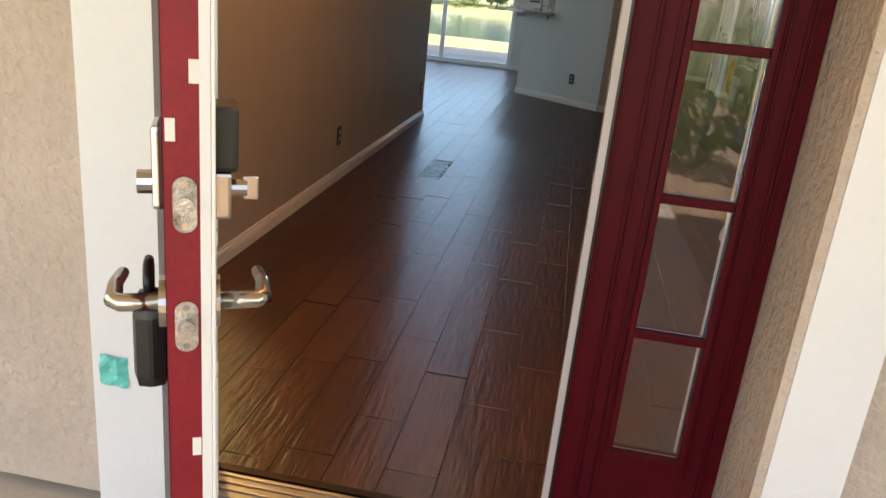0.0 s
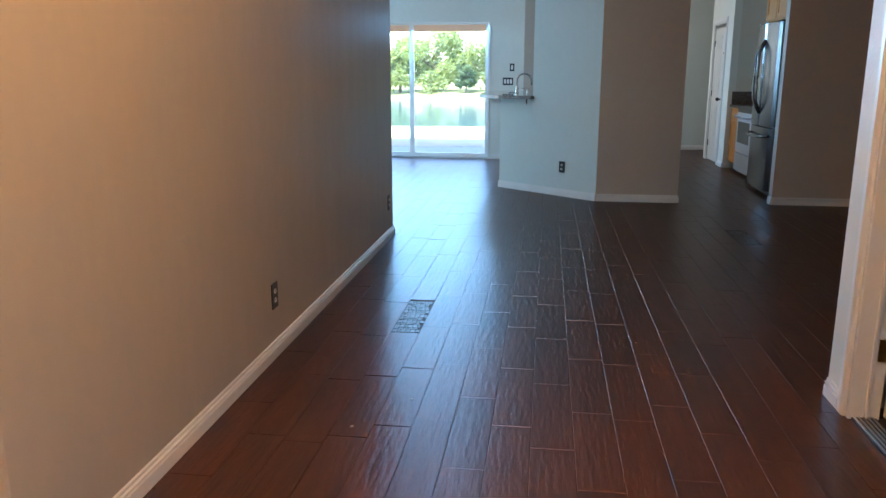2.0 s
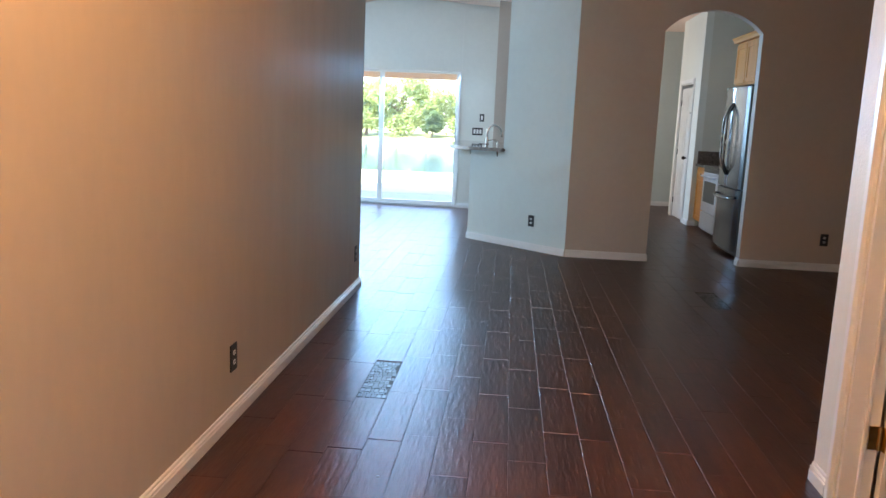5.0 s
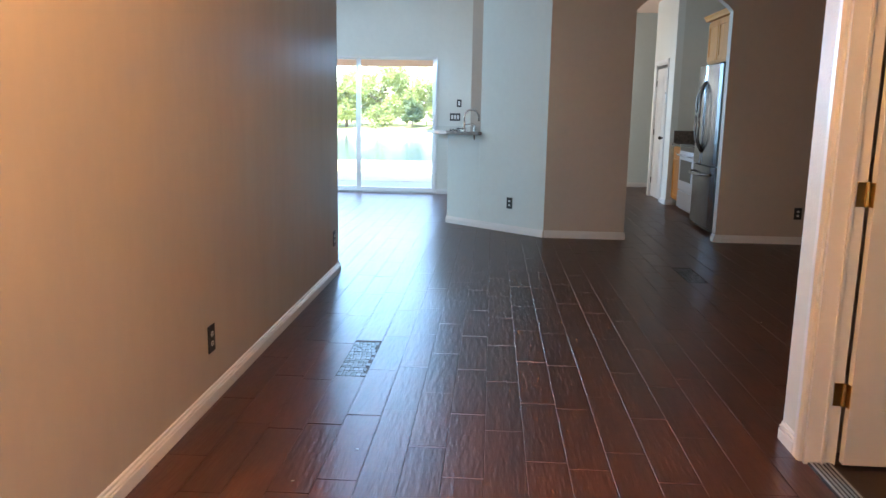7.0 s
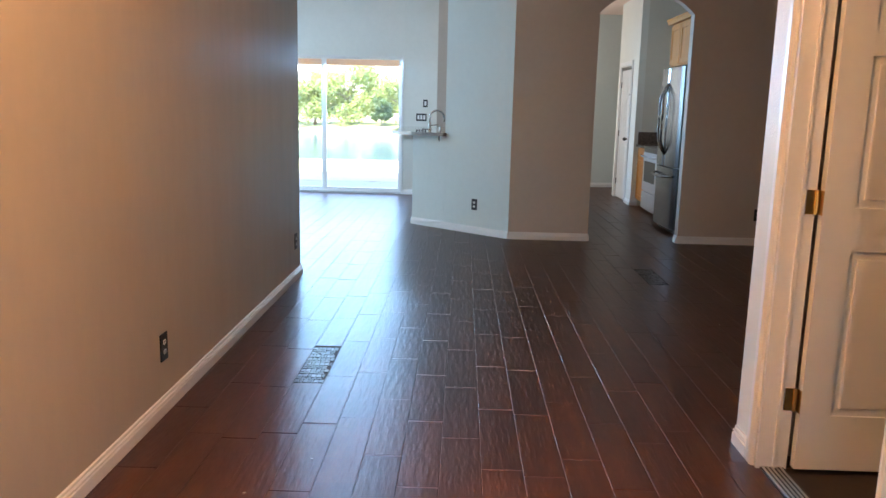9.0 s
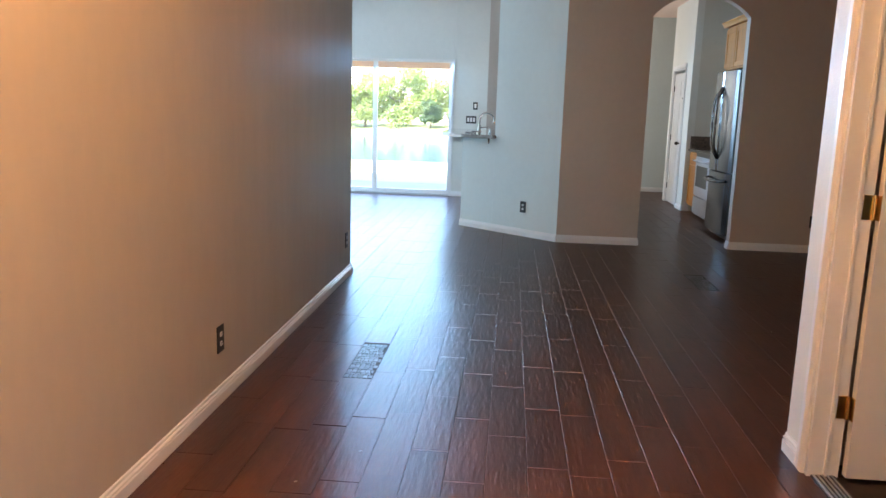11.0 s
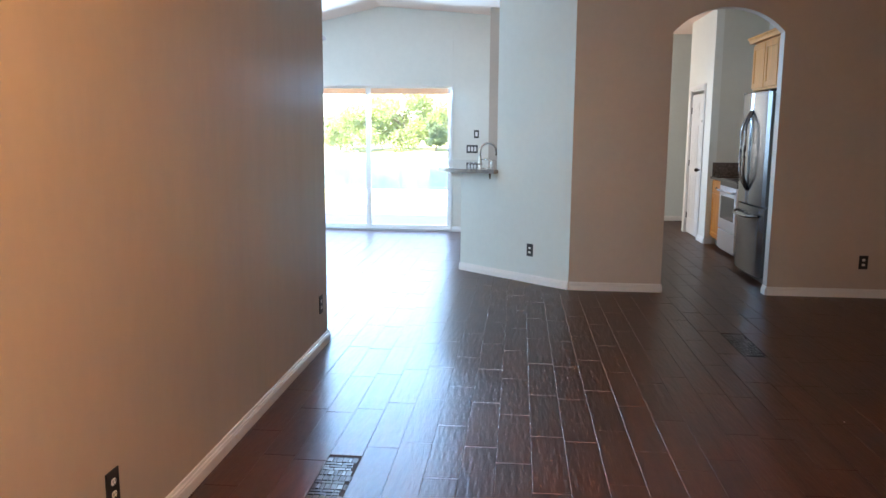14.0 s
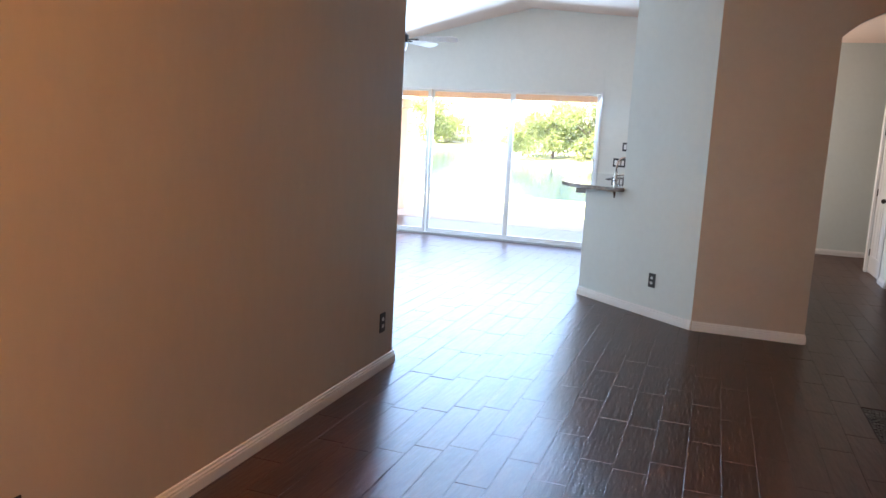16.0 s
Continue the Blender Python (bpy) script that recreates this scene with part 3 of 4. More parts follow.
# sidelight beside the door
SG0, SG1 = 0.144, 0.295
side_light = thing("sidelight", "dark red sidelight with small glass panes beside the front door", "sidelight", (0.02, FW + 0.08, 0))
boxes("seal", BLACK, side_light, (0.0165, 0.0219, 0.006, 0.04, 0.0, DTOP - 0.002), label="black rubber seal")
boxes("edge_post", SHADED_WHITE, side_light, (0.0, 0.016, 0.001, 0.057, 0.0, DTOP - 0.001), label="white edge post")
bm = bmesh.new()
for b in ((0.022, SG0 - 0.016, 0.0, 0.044, 0, DTOP - 0.001), (SG1 + 0.016, LX1 - 0.021, 0.0, 0.044, 0, DTOP - 0.001), (SG0 - 0.0159, SG1 + 0.0159, 0.0, 0.044, 0, 0.29), (SG0 - 0.0159, SG1 + 0.0159, 0.0, 0.044, 1.86, DTOP - 0.001)):
    box_into(bm, *b)
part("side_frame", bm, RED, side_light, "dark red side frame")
for x in (0.026, 0.072, 0.082, 0.112, SG1 + 0.022, SG1 + 0.055, SG1 + 0.065):
    boxes("bead", RED, side_light, (x, x + 0.006, -0.006, 0.0, 0.0, DTOP - 0.002), bevel=0.0015)
for x0, x1 in ((SG0 - 0.016, SG0), (SG1, SG1 + 0.016)):
    boxes("glazing_bead", RED, side_light, (x0, x1, -0.010, 0.030, 0.29, 1.86), bevel=0.004)
zs = [0.29 + i * 0.314 for i in range(6)]
for z in zs:
    boxes("glazing_bar", RED, side_light, (SG0, SG1, -0.006, 0.024, z - 0.010, z + 0.010), bevel=0.003)
for z0, z1 in zip(zs, zs[1:]):
    p = boxes("pane", GLASS, side_light, (SG0 + 0.001, SG1 - 0.001, 0.008, 0.013, z0 + 0.011, z1 - 0.011), label="clear glass pane")
boxes("inner_casing", TRIM, side_light, (SG0 - 0.016, SG0, 0.0445, 0.056, 0.29, 1.86), (SG1, SG1 + 0.016, 0.0445, 0.056, 0.29, 1.86))
reveal = boxes("stucco_reveal", STUCCO, frame_ob, (LX1 + 0.0, LX1 + 0.019, FW - 0.16, FW - 0.0605, -0.03, DTOP), label="rough stucco strip")

# side room door
side_door = thing("side_door", "white panelled inner door on brass hinges, open into the side room", "door", (EX + 0.128, OY1 - 0.022, 0.02), 0.0)
panel_leaf(side_door, "leaf", 0.81, 2.02, 0.035, DOORWHITE, "white door leaf")
for z in (0.27, 1.035, 1.80):
    hinge(side_door, (-0.012, -0.006, z), axis="x")
    boxes("hinge_leaf", BRASS, side_door, (-0.003, -0.0005, -0.033, -0.002, z - 0.045, z + 0.045))
bm = bmesh.new()
rod_into(bm, (0.745, -0.035, 0.93), (0.745, -0.075, 0.93), 0.012)
bmesh.ops.create_uvsphere(bm, u_segments=16, v_segments=10, radius=0.027, matrix=Matrix.Translation((0.745, -0.085, 0.93)))
part("knob", bm, BRASS, side_door, smooth=True)
sf = thing("side_door_frame", "white casing and jamb of the side room doorway", "door frame", kind="structure")
boxes("jamb", TRIM, sf, (EX - 0.001, EX + 0.116, OY1 - 0.018, OY1 - 0.002, 0, OTOP - 0.018))
boxes("jamb", TRIM, sf, (EX - 0.001, EX + 0.116, OY0, OY0 + 0.018, 0, OTOP - 0.018))
boxes("head", TRIM, sf, (EX - 0.001, EX + 0.116, OY0, OY1 - 0.002, OTOP - 0.0175, OTOP - 0.001))
boxes("stop", TRIM, sf, (EX + 0.058, EX + 0.070, OY1 - 0.030, OY1 - 0.0185, 0, OTOP - 0.02), bevel=0.002)
CAS = [(0, 0), (0.010, 0.002), (0.017, 0.016), (0.012, 0.022), (0.015, 0.030), (0.014, 0.058), (0, 0.060)]


def casing_x(parent, x, y, z1, s, sx):
    """An upright casing on a wall that faces -x or +x; s: the way it runs from the opening."""
    bm = bmesh.new()
    prism_into(bm, [(x + sx * a, y + s * b) for a, b in CAS], 0, z1)
    part("casing", bm, TRIM, parent)


casing_x(sf, EX - 0.0015, OY1 + 0.005, OTOP + 0.065, 1, -1)
casing_x(sf, EX - 0.0015, OY0 - 0.005, OTOP + 0.065, -1, -1)
boxes("casing", TRIM, sf, (EX - 0.0165, EX - 0.0015, OY0 - 0.004, OY1 + 0.004, OTOP + 0.005, OTOP + 0.065), bevel=0.004)
# The base is dark so that the grooves between the ribs come out darker.
th = boxes("threshold", BRONZE, sf, (EX + 0.012, EX + 0.105, OY0 + 0.019, OY1 - 0.019, 0.0, 0.008), bevel=0.002, label="threshold with aluminium ribs on a dark base")
for k in range(5):
    boxes("rib", ALU, th, (EX + 0.018 + k * 0.017, EX + 0.026 + k * 0.017, OY0 + 0.021, OY1 - 0.021, 0.0081, 0.013), bevel=0.002)

# sliding glass doors
slider = thing("sliding_doors", "white framed sliding glass doors, closed, looking on the lake", "sliding door", (0, 14.56, 0))
boxes("outer_frame", TRIM, slider, (SL1 - 0.035, SL1 - 0.002, -0.012, 0.11, 0.0, SLTOP - 0.002), (SL0 + 0.002, SL0 + 0.035, -0.012, 0.11, 0, SLTOP - 0.002),
      (SL0 + 0.036, SL1 - 0.036, -0.012, 0.11, SLTOP - 0.022, SLTOP - 0.002))
boxes("track", ALU, slider, (SL0 + 0.036, SL1 - 0.036, -0.010, 0.11, 0.0, 0.028), label="aluminium floor track")
npan = 4
pw = (SL1 - SL0 - 0.07) / npan
for i in range(npan):
    x1 = SL1 - 0.035 - i * pw
    x0 = x1 - pw
    yy = 0.02 if i % 2 == 0 else 0.06
    pn = boxes("door_panel", TRIM, slider, (x0 + 0.001, x0 + 0.040, yy, yy + 0.03, 0.029, 2.114), (x1 - 0.040, x1 - 0.001, yy, yy + 0.03, 0.029, 2.114),
               (x0 + 0.041, x1 - 0.041, yy, yy + 0.03, 0.029, 0.085), (x0 + 0.041, x1 - 0.041, yy, yy + 0.03, 2.088, 2.114), label="white sash frame")
    g = boxes("glass", GLASS, pn, (x0 + 0.041, x1 - 0.041, yy + 0.012, yy + 0.017, 0.086, 2.087), label="clear glass")
    g.visible_shadow = False
bm = bmesh.new()
tube_into(bm, [(SL1 - 0.06, 0.02, 1.02), (SL1 - 0.06, -0.03, 1.03), (SL1 - 0.06, -0.03, 1.25), (SL1 - 0.06, 0.02, 1.26)], 0.008, 8)
part("pull_handle", bm, CHROME, slider, smooth=True)

# pantry door
pantry = thing("pantry_door", "white panelled pantry door, closed, with a dark knob", "door", (PX + 0.016, 14.258, 0.015), 90.0)
panel_leaf(pantry, "leaf", 0.775, 2.0, 0.035, DOORWHITE, "white door leaf", 0.004)
bm = bmesh.new()
rod_into(bm, (0.06, 0.0, 0.95), (0.06, 0.045, 0.95), 0.012)
bmesh.ops.create_uvsphere(bm, u_segments=16, v_segments=10, radius=0.028, matrix=Matrix.Translation((0.06, 0.058, 0.95)))
part("knob", bm, BRONZE, pantry, "dark bronze knob", smooth=True)
bm = bmesh.new()
rod_into(bm, (0.06, 0.0, 1.62), (0.06, 0.02, 1.62), 0.014)
part("bolt", bm, BRONZE, pantry, "small dark bolt")
for z in (0.25, 1.02, 1.78):
    boxes("hinge", BRONZE, pantry, (0.765, 0.785, 0.0, 0.012, z - 0.045, z + 0.045), bevel=0.002)
pf = thing("pantry_frame", "white casing round the pantry door", "door frame", kind="structure")
boxes("jamb", TRIM, pf, (PX - 0.001, PX + 0.101, 14.237, 14.255, 0, 2.08), (PX - 0.001, PX + 0.101, 15.036, 15.054, 0, 2.08))
boxes("jamb", TRIM, pf, (PX - 0.001, PX + 0.101, 14.256, 15.035, 2.062, 2.08))
casing_x(pf, PX - 0.0015, 14.233, 2.14, -1, -1)
casing_x(pf, PX - 0.0015, 15.058, 2.14, 1, -1)
boxes("casing", TRIM, pf, (PX - 0.0165, PX - 0.0015, 14.234, 15.057, 2.082, 2.14), bevel=0.004)

# ---- kitchen ----
FX, FY0, FY1, FH = 2.15, 11.00, 11.90, 1.875
fridge = thing("refrigerator", "stainless steel french-door refrigerator with a bottom freezer", "refrigerator")
boxes("body", mat("dark_grey_enamel", (0.10, 0.10, 0.105), 0.4, vary=0.05), fridge, (FX + 0.075, 2.93, FY0 + 0.005, FY1 - 0.005, 0.06, FH - 0.02), bevel=0.006, label="dark grey side panels")
boxes("kick_plate", BLACK, fridge, (FX + 0.10, FX + 0.16, FY0 + 0.02, FY1 - 0.02, 0.0, 0.06))


def bowed_front(name, y0, y1, z0, z1, label=""):
    """A door whose front swells a little towards its middle."""
    bm = bmesh.new()
    mid = (FY0 + FY1) / 2
    n = 10
    pts = []
    for i in range(n + 1):
        y = y0 + (y1 - y0) * i / n
        edge = 0.018 if i in (0, n) else 0
        pts.append((FX + edge + 0.03 * ((y - mid) / 0.45) ** 2, y))
    pts += [(FX + 0.074, y1), (FX + 0.074, y0)]
    prism_into(bm, pts, z0, z1)
    return part(name, bm, STEEL, fridge, label)


fm = (FY0 + FY1) / 2
d1 = bowed_front("door", FY0, fm - 0.003, 0.765, FH, "brushed steel upper door")
d2 = bowed_front("door", fm + 0.003, FY1, 0.765, FH, "brushed steel upper door")
d3 = bowed_front("freezer_drawer", FY0, FY1, 0.065, 0.75, "brushed steel freezer drawer")
for d, s in ((d1, -1), (d2, 1)):
    bm = bmesh.new()
    pts = []
    for i in range(13):
        u = i / 12
        bow = 4 * u * (1 - u)
        pts.append((FX + 0.005 - 0.075 * min(1, bow * 1.6), fm + s * (0.035 + 0.035 * bow), 0.90 + 0.80 * u))
    tube_into(bm, pts, 0.014, 10)
    part("handle", bm, STEEL, d, "curved steel handle", smooth=True)
bm = bmesh.new()
pts = []
for i in range(13):
    u = i / 12
    pts.append((FX + 0.012 - 0.07 * min(1, 4 * u * (1 - u) * 1.8), FY0 + 0.08 + 0.74 * u, 0.665 - 0.02 * 4 * u * (1 - u)))
tube_into(bm, pts, 0.014, 10)
part("handle", bm, STEEL, d3, "curved steel handle", smooth=True)
for hy in (FY0 + 0.02, FY1 - 0.10):
    boxes("hinge_cap", BLACK, fridge, (FX + 0.03, FX + 0.11, hy, hy + 0.08, FH + 0.001, FH + 0.016), bevel=0.003)


def cabinet(name, x0, x1, y0, y1, z0, z1, ndoors, label, drawer=False, toe=0.0):
    """An oak unit whose doors face the kitchen floor (-x)."""
    cab = thing(name, label, "cabinet")
    boxes("body", OAK, cab, (x0 + 0.02, x1, y0, y1, z0 + toe, z1), label="oak body")
    if toe:
        boxes("toe_kick", BLACK, cab, (x0 + 0.08, x1, y0 + 0.002, y1 - 0.002, z0, z0 + toe - 0.001))
    w = (y1 - y0) / ndoors
    ztop = z1 - 0.02
    for i in range(ndoors):
        a, b = y0 + i * w + 0.008, y0 + (i + 1) * w - 0.008
        dz1 = ztop - (0.17 if drawer else 0)
        dz0 = z0 + toe + 0.02
        d = boxes("door", OAK, cab, (x0, x0 + 0.019, a, a + 0.055, dz0, dz1), (x0, x0 + 0.019, b - 0.055, b, dz0, dz1), (x0, x0 + 0.019, a + 0.0551, b - 0.0551, dz0, dz0 + 0.055),
                  (x0, x0 + 0.019, a + 0.0551, b - 0.0551, dz1 - 0.055, dz1), bevel=0.002, label="oak frame door")
        boxes("raised_panel", OAK, d, (x0 + 0.006, x0 + 0.018, a + 0.056, b - 0.056, dz0 + 0.056, dz1 - 0.056), bevel=0.004)
        if drawer:
            dr = boxes("drawer", OAK, cab, (x0, x0 + 0.019, a, b, dz1 + 0.01, ztop), bevel=0.003, label="oak drawer front")
            bm = bmesh.new()
            bmesh.ops.create_uvsphere(bm, u_segments=10, v_segments=8, radius=0.013, matrix=Matrix.Translation((x0 - 0.012, (a + b) / 2, (dz1 + ztop) / 2)))
            part("knob", bm, CHROME, dr, smooth=True)
    return cab


uc = cabinet("upper_cabinet", 2.25, 2.93, 10.70, 11.90, 1.915, 2.40, 3, "honey oak wall cabinet above the refrigerator")
bm = bmesh.new()
prism_into(bm, [(2.22, 2.401), (2.205, 2.435), (2.195, 2.445), (2.195, 2.46), (2.93, 2.46), (2.93, 2.401)], 10.75, 11.93, "y")
part("crown", bm, OAK, uc, "oak crown moulding")
cabinet("base_cabinet", 2.385, 2.93, 11.93, 12.50, 0, 0.875, 1, "honey oak base cabinet between refrigerator and range", True, 0.1)
cabinet("base_cabinet", 2.385, 2.93, 13.28, 13.82, 0, 0.875, 1, "honey oak base cabinet beside the pantry wall", True, 0.1)
ct = thing("worktop", "brown speckled granite worktop beside the range", "countertop")
boxes("slab", GRANITE, ct, (2.355, 2.965, 13.275, 13.828, 0.876, 0.91), bevel=0.004)
boxes("backsplash", GRANITE, ct, (2.375, 2.965, 13.805, 13.828, 0.911, 1.09), bevel=0.002)
ct2 = thing("worktop", "brown speckled granite worktop next to the refrigerator", "countertop")
boxes("slab", GRANITE, ct2, (2.355, 2.965, 11.925, 12.505, 0.876, 0.91), bevel=0.004)

stove = thing("range", "white kitchen range with a dark glass top and oven window", "range")
SX, SY0, SY1 = 2.345, 12.51, 13.27
boxes("body", WHITEENAMEL, stove, (SX + 0.03, 2.93, SY0, SY1, 0.03, 0.895), bevel=0.004)
boxes("cooktop", BLACK, stove, (SX - 0.01, 2.93, SY0 - 0.002, SY1 + 0.002, 0.896, 0.915), bevel=0.004, label="black glass cooktop")
boxes("control_band", BLACK, stove, (SX + 0.002, SX + 0.029, SY0 + 0.005, SY1 - 0.005, 0.832, 0.892), bevel=0.003)
od = boxes("oven_door", WHITEENAMEL, stove, (SX, SX + 0.029, SY0 + 0.004, SY1 - 0.004, 0.30, 0.83), bevel=0.006, label="white oven door")
boxes("window", DARKGLASS, od, (SX - 0.003, SX, SY0 + 0.09, SY1 - 0.09, 0.43, 0.71), label="dark oven window")
bm = bmesh.new()
tube_into(bm, [(SX, SY0 + 0.06, 0.775), (SX - 0.045, SY0 + 0.07, 0.775), (SX - 0.045, SY1 - 0.07, 0.775), (SX, SY1 - 0.06, 0.775)], 0.012, 10)
part("handle", bm, WHITEENAMEL, od, smooth=True)
boxes("drawer", WHITEENAMEL, stove, (SX, SX + 0.029, SY0 + 0.004, SY1 - 0.004, 0.055, 0.285), bevel=0.008, label="white storage drawer")
bg = boxes("back_guard", BLACK, stove, (2.86, 2.93, SY0, SY1, 0.916, 1.10), bevel=0.006)
for dy, dx in ((0.2, 0.2), (0.56, 0.2), (0.2, 0.45), (0.56, 0.45)):
    bm = bmesh.new()
    rod_into(bm, (SX + dx, SY0 + dy, 0.9151), (SX + dx, SY0 + dy, 0.9165), 0.085, seg=28)
    part("burner", bm, mat("burner_grey", (0.06, 0.06, 0.06), 0.25) if not bpy.data.materials.get("burner_grey") else bpy.data.materials["burner_grey"], stove)

# bar counter
bar = thing("bar_counter", "grey speckled granite bar counter on the low aqua wall", "countertop")
bm = bmesh.new()
prism_into(bm, [(-0.30, 11.25), (-0.43, 11.045), (-0.60, 11.09), (-0.80, 11.20), (-0.95, 11.36), (-1.05, 11.56), (-1.10, 11.9), (-1.12, 13.8), (0.15, 13.8), (0.15, 12.9), (-0.36, 12.9)], 1.056, 1.094)
es = [e for e in bm.edges if abs(e.verts[0].co.z - e.verts[1].co.z) < 1e-4]
bmesh.ops.bevel(bm, geom=es, offset=0.006, segments=2, affect="EDGES")
part("slab", bm, GRANITE_PALE, bar)
cleat = boxes("cleat", CREAM, bar, (-0.90, -0.802, 11.52, 13.74, 0.99, 1.055), label="pale wooden cleat")
bm = bmesh.new()
bx = Vector((-0.47, 11.10))
prism_into(bm, [(bx.x - 0.006, 1.0), (bx.x + 0.004, 1.0), (bx.x + 0.008, 1.055), (bx.x - 0.015, 1.055)], 11.06, 11.09, "y")
part("bracket", bm, BRONZE, bar, "small dark bracket")
kb = thing("sink_cabinet", "kitchen base cabinets behind the bar", "cabinet")
boxes("body", OAK, kb, (-0.66, -0.05, 12.0, 13.4, 0, 1.05))
faucet = thing("faucet", "brushed nickel gooseneck faucet on the bar counter", "faucet", (-0.64, 12.45, 1.094), 8)
bm = bmesh.new()
rod_into(bm, (0, 0, 0), (0, 0, 0.012), 0.03, 0.026, 20)
rod_into(bm, (0, 0, 0.012), (0, 0, 0.09), 0.02, 0.018, 16)
part("base", bm, CHROME, faucet, smooth=False)
bm = bmesh.new()
pts = [(0, 0, 0.08), (0.0, 0, 0.15)] + [(0.095 - 0.095 * math.cos(a), 0, 0.15 + 0.095 * math.sin(a)) for a in [math.pi * k / 10 for k in range(1, 10)]] + [(0.19, 0, 0.14), (0.19, 0, 0.10)]
tube_into(bm, pts, 0.0125, 12)
part("spout", bm, CHROME, faucet, smooth=True)
bm = bmesh.new()
tube_into(bm, [(0.02, 0, 0.05), (0.06, -0.01, 0.055), (0.11, -0.02, 0.062)], [0.008, 0.007, 0.006], 8)
part("lever", bm, CHROME, faucet, smooth=True)
sp = thing("soap_dispenser", "small nickel soap dispenser beside the faucet", "soap dispenser", (-0.50, 12.30, 1.094))
bm = bmesh.new()
rod_into(bm, (0, 0, 0), (0, 0, 0.03), 0.018, 0.014, 14)
rod_into(bm, (0, 0, 0.03), (0, 0, 0.05), 0.008, seg=10)
part("base", bm, CHROME, sp)
bm = bmesh.new()
tube_into(bm, [(0, 0, 0.045), (-0.045, 0.0, 0.045)], 0.006, 8)
part("nozzle", bm, CHROME, sp)
sink = thing("sink", "dark rim of the sink set in the counter", "sink", (-0.68, 12.5, 1.0942))
boxes("rim", BRONZE, sink, (-0.06, -0.045, -0.10, 0.25, 0, 0.006), (-0.0449, 0.05, -0.10, -0.088, 0, 0.006), bevel=0.002)


# ---- outlets and switches ----
def outlet(place, turn, label, dark=True, grp="wall outlets"):
    """Faces -y before it is turned."""
    ob = thing("outlet", label, "outlet", place, turn, grp)
    m = BLACK if dark else WHITEP
    pl = boxes("cover_plate", m, ob, (-0.039, 0.039, -0.006, 0.0, -0.062, 0.062), bevel=0.002)
    for z in (-0.022, 0.022):
        bm = bmesh.new()
        pts = [(0.0140 * math.cos(a), z + max(-0.0110, min(0.0110, 0.0140 * math.sin(a)))) for a in [2 * math.pi * k / 20 for k in range(20)]]
        prism_into(bm, pts, -0.009, -0.0061, "y")
        s = part("socket", bm, WHITEP, pl, "white socket face")
        boxes("slot", SLOT, s, (-0.008, -0.0055, -0.0098, -0.0091, z - 0.002, z + 0.007), (0.0055, 0.008, -0.0098, -0.0091, z - 0.002, z + 0.007), (-0.0015, 0.0015, -0.0098, -0.0091, z - 0.010, z - 0.006))
    bm = bmesh.new()
    rod_into(bm, (0, -0.0075, 0), (0, -0.006, 0), 0.003, seg=8)
    part("screw", bm, BLACK if dark else WHITEP, pl)
    return ob


DARKLAB = "black outlet cover with white sockets on the "
ang = math.degrees(math.atan2((A1 - A0).y, (A1 - A0).x)) + 180
outlet((WX + 0.0002, 5.63, 0.298), 90, DARKLAB + "greige hall wall")
outlet((WX + 0.0002, 8.33, 0.305), 90, DARKLAB + "greige corner")
op = A0 + (A1 - A0).normalized() * 0.475
outlet((op.x, op.y, 0.325), ang, DARKLAB + "aqua angled wall")
outlet((2.94, 10.5148, 0.325), 0, DARKLAB + "arch wall")
outlet((-2.7198, 5.45, 0.34), 90, "white outlet low on the pale yellow wall", False)


def switch_plate(place, gangs, label):
    ob = thing("switch_plate", label, "light switch", place, 0, "wall switches")
    w = 0.036 + 0.023 * (gangs - 1)
    pl = boxes("cover_plate", BLACK, ob, (-w, w, -0.006, 0, -0.058, 0.058), bevel=0.002)
    for g in range(gangs):
        x = (g - (gangs - 1) / 2) * 0.046
        boxes("rocker", WHITEP, pl, (x - 0.0165, x + 0.0165, -0.010, -0.0061, -0.033, 0.033), bevel=0.002, label="white rocker")
    return ob


switch_plate((-0.805, 14.5598, 1.435), 1, "black cover with one white rocker switch beside the sliding doors")
switch_plate((-0.865, 14.5598, 1.22), 3, "wide black cover with three white rockers beside the sliding doors")

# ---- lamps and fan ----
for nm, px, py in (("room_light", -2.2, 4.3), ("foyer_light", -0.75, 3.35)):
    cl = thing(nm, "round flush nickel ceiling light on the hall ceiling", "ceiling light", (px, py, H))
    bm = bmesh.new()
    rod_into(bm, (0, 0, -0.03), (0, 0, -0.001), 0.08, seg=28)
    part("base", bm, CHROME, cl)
fan = thing("ceiling_fan", "white ceiling fan with a dark motor, at rest below the vault", "ceiling fan", (-3.05, 12.0, 2.48), 2)
bm = bmesh.new()
rod_into(bm, (0, 0, 0.10), (0, 0, 0.52), 0.013, seg=12)
part("downrod", bm, BRONZE, fan)
bm = bmesh.new()
rod_into(bm, (0, 0, -0.02), (0, 0, 0.06), 0.10, 0.10, 24)
rod_into(bm, (0, 0, 0.06), (0, 0, 0.11), 0.10, 0.04, 24)
part("motor", bm, BRONZE, fan, "dark bronze motor housing")
bm = bmesh.new()
rod_into(bm, (0, 0, -0.11), (0, 0, -0.021), 0.075, 0.095, 24)
part("lamp_bowl", bm, WHITEP, fan, "white glass lamp bowl")
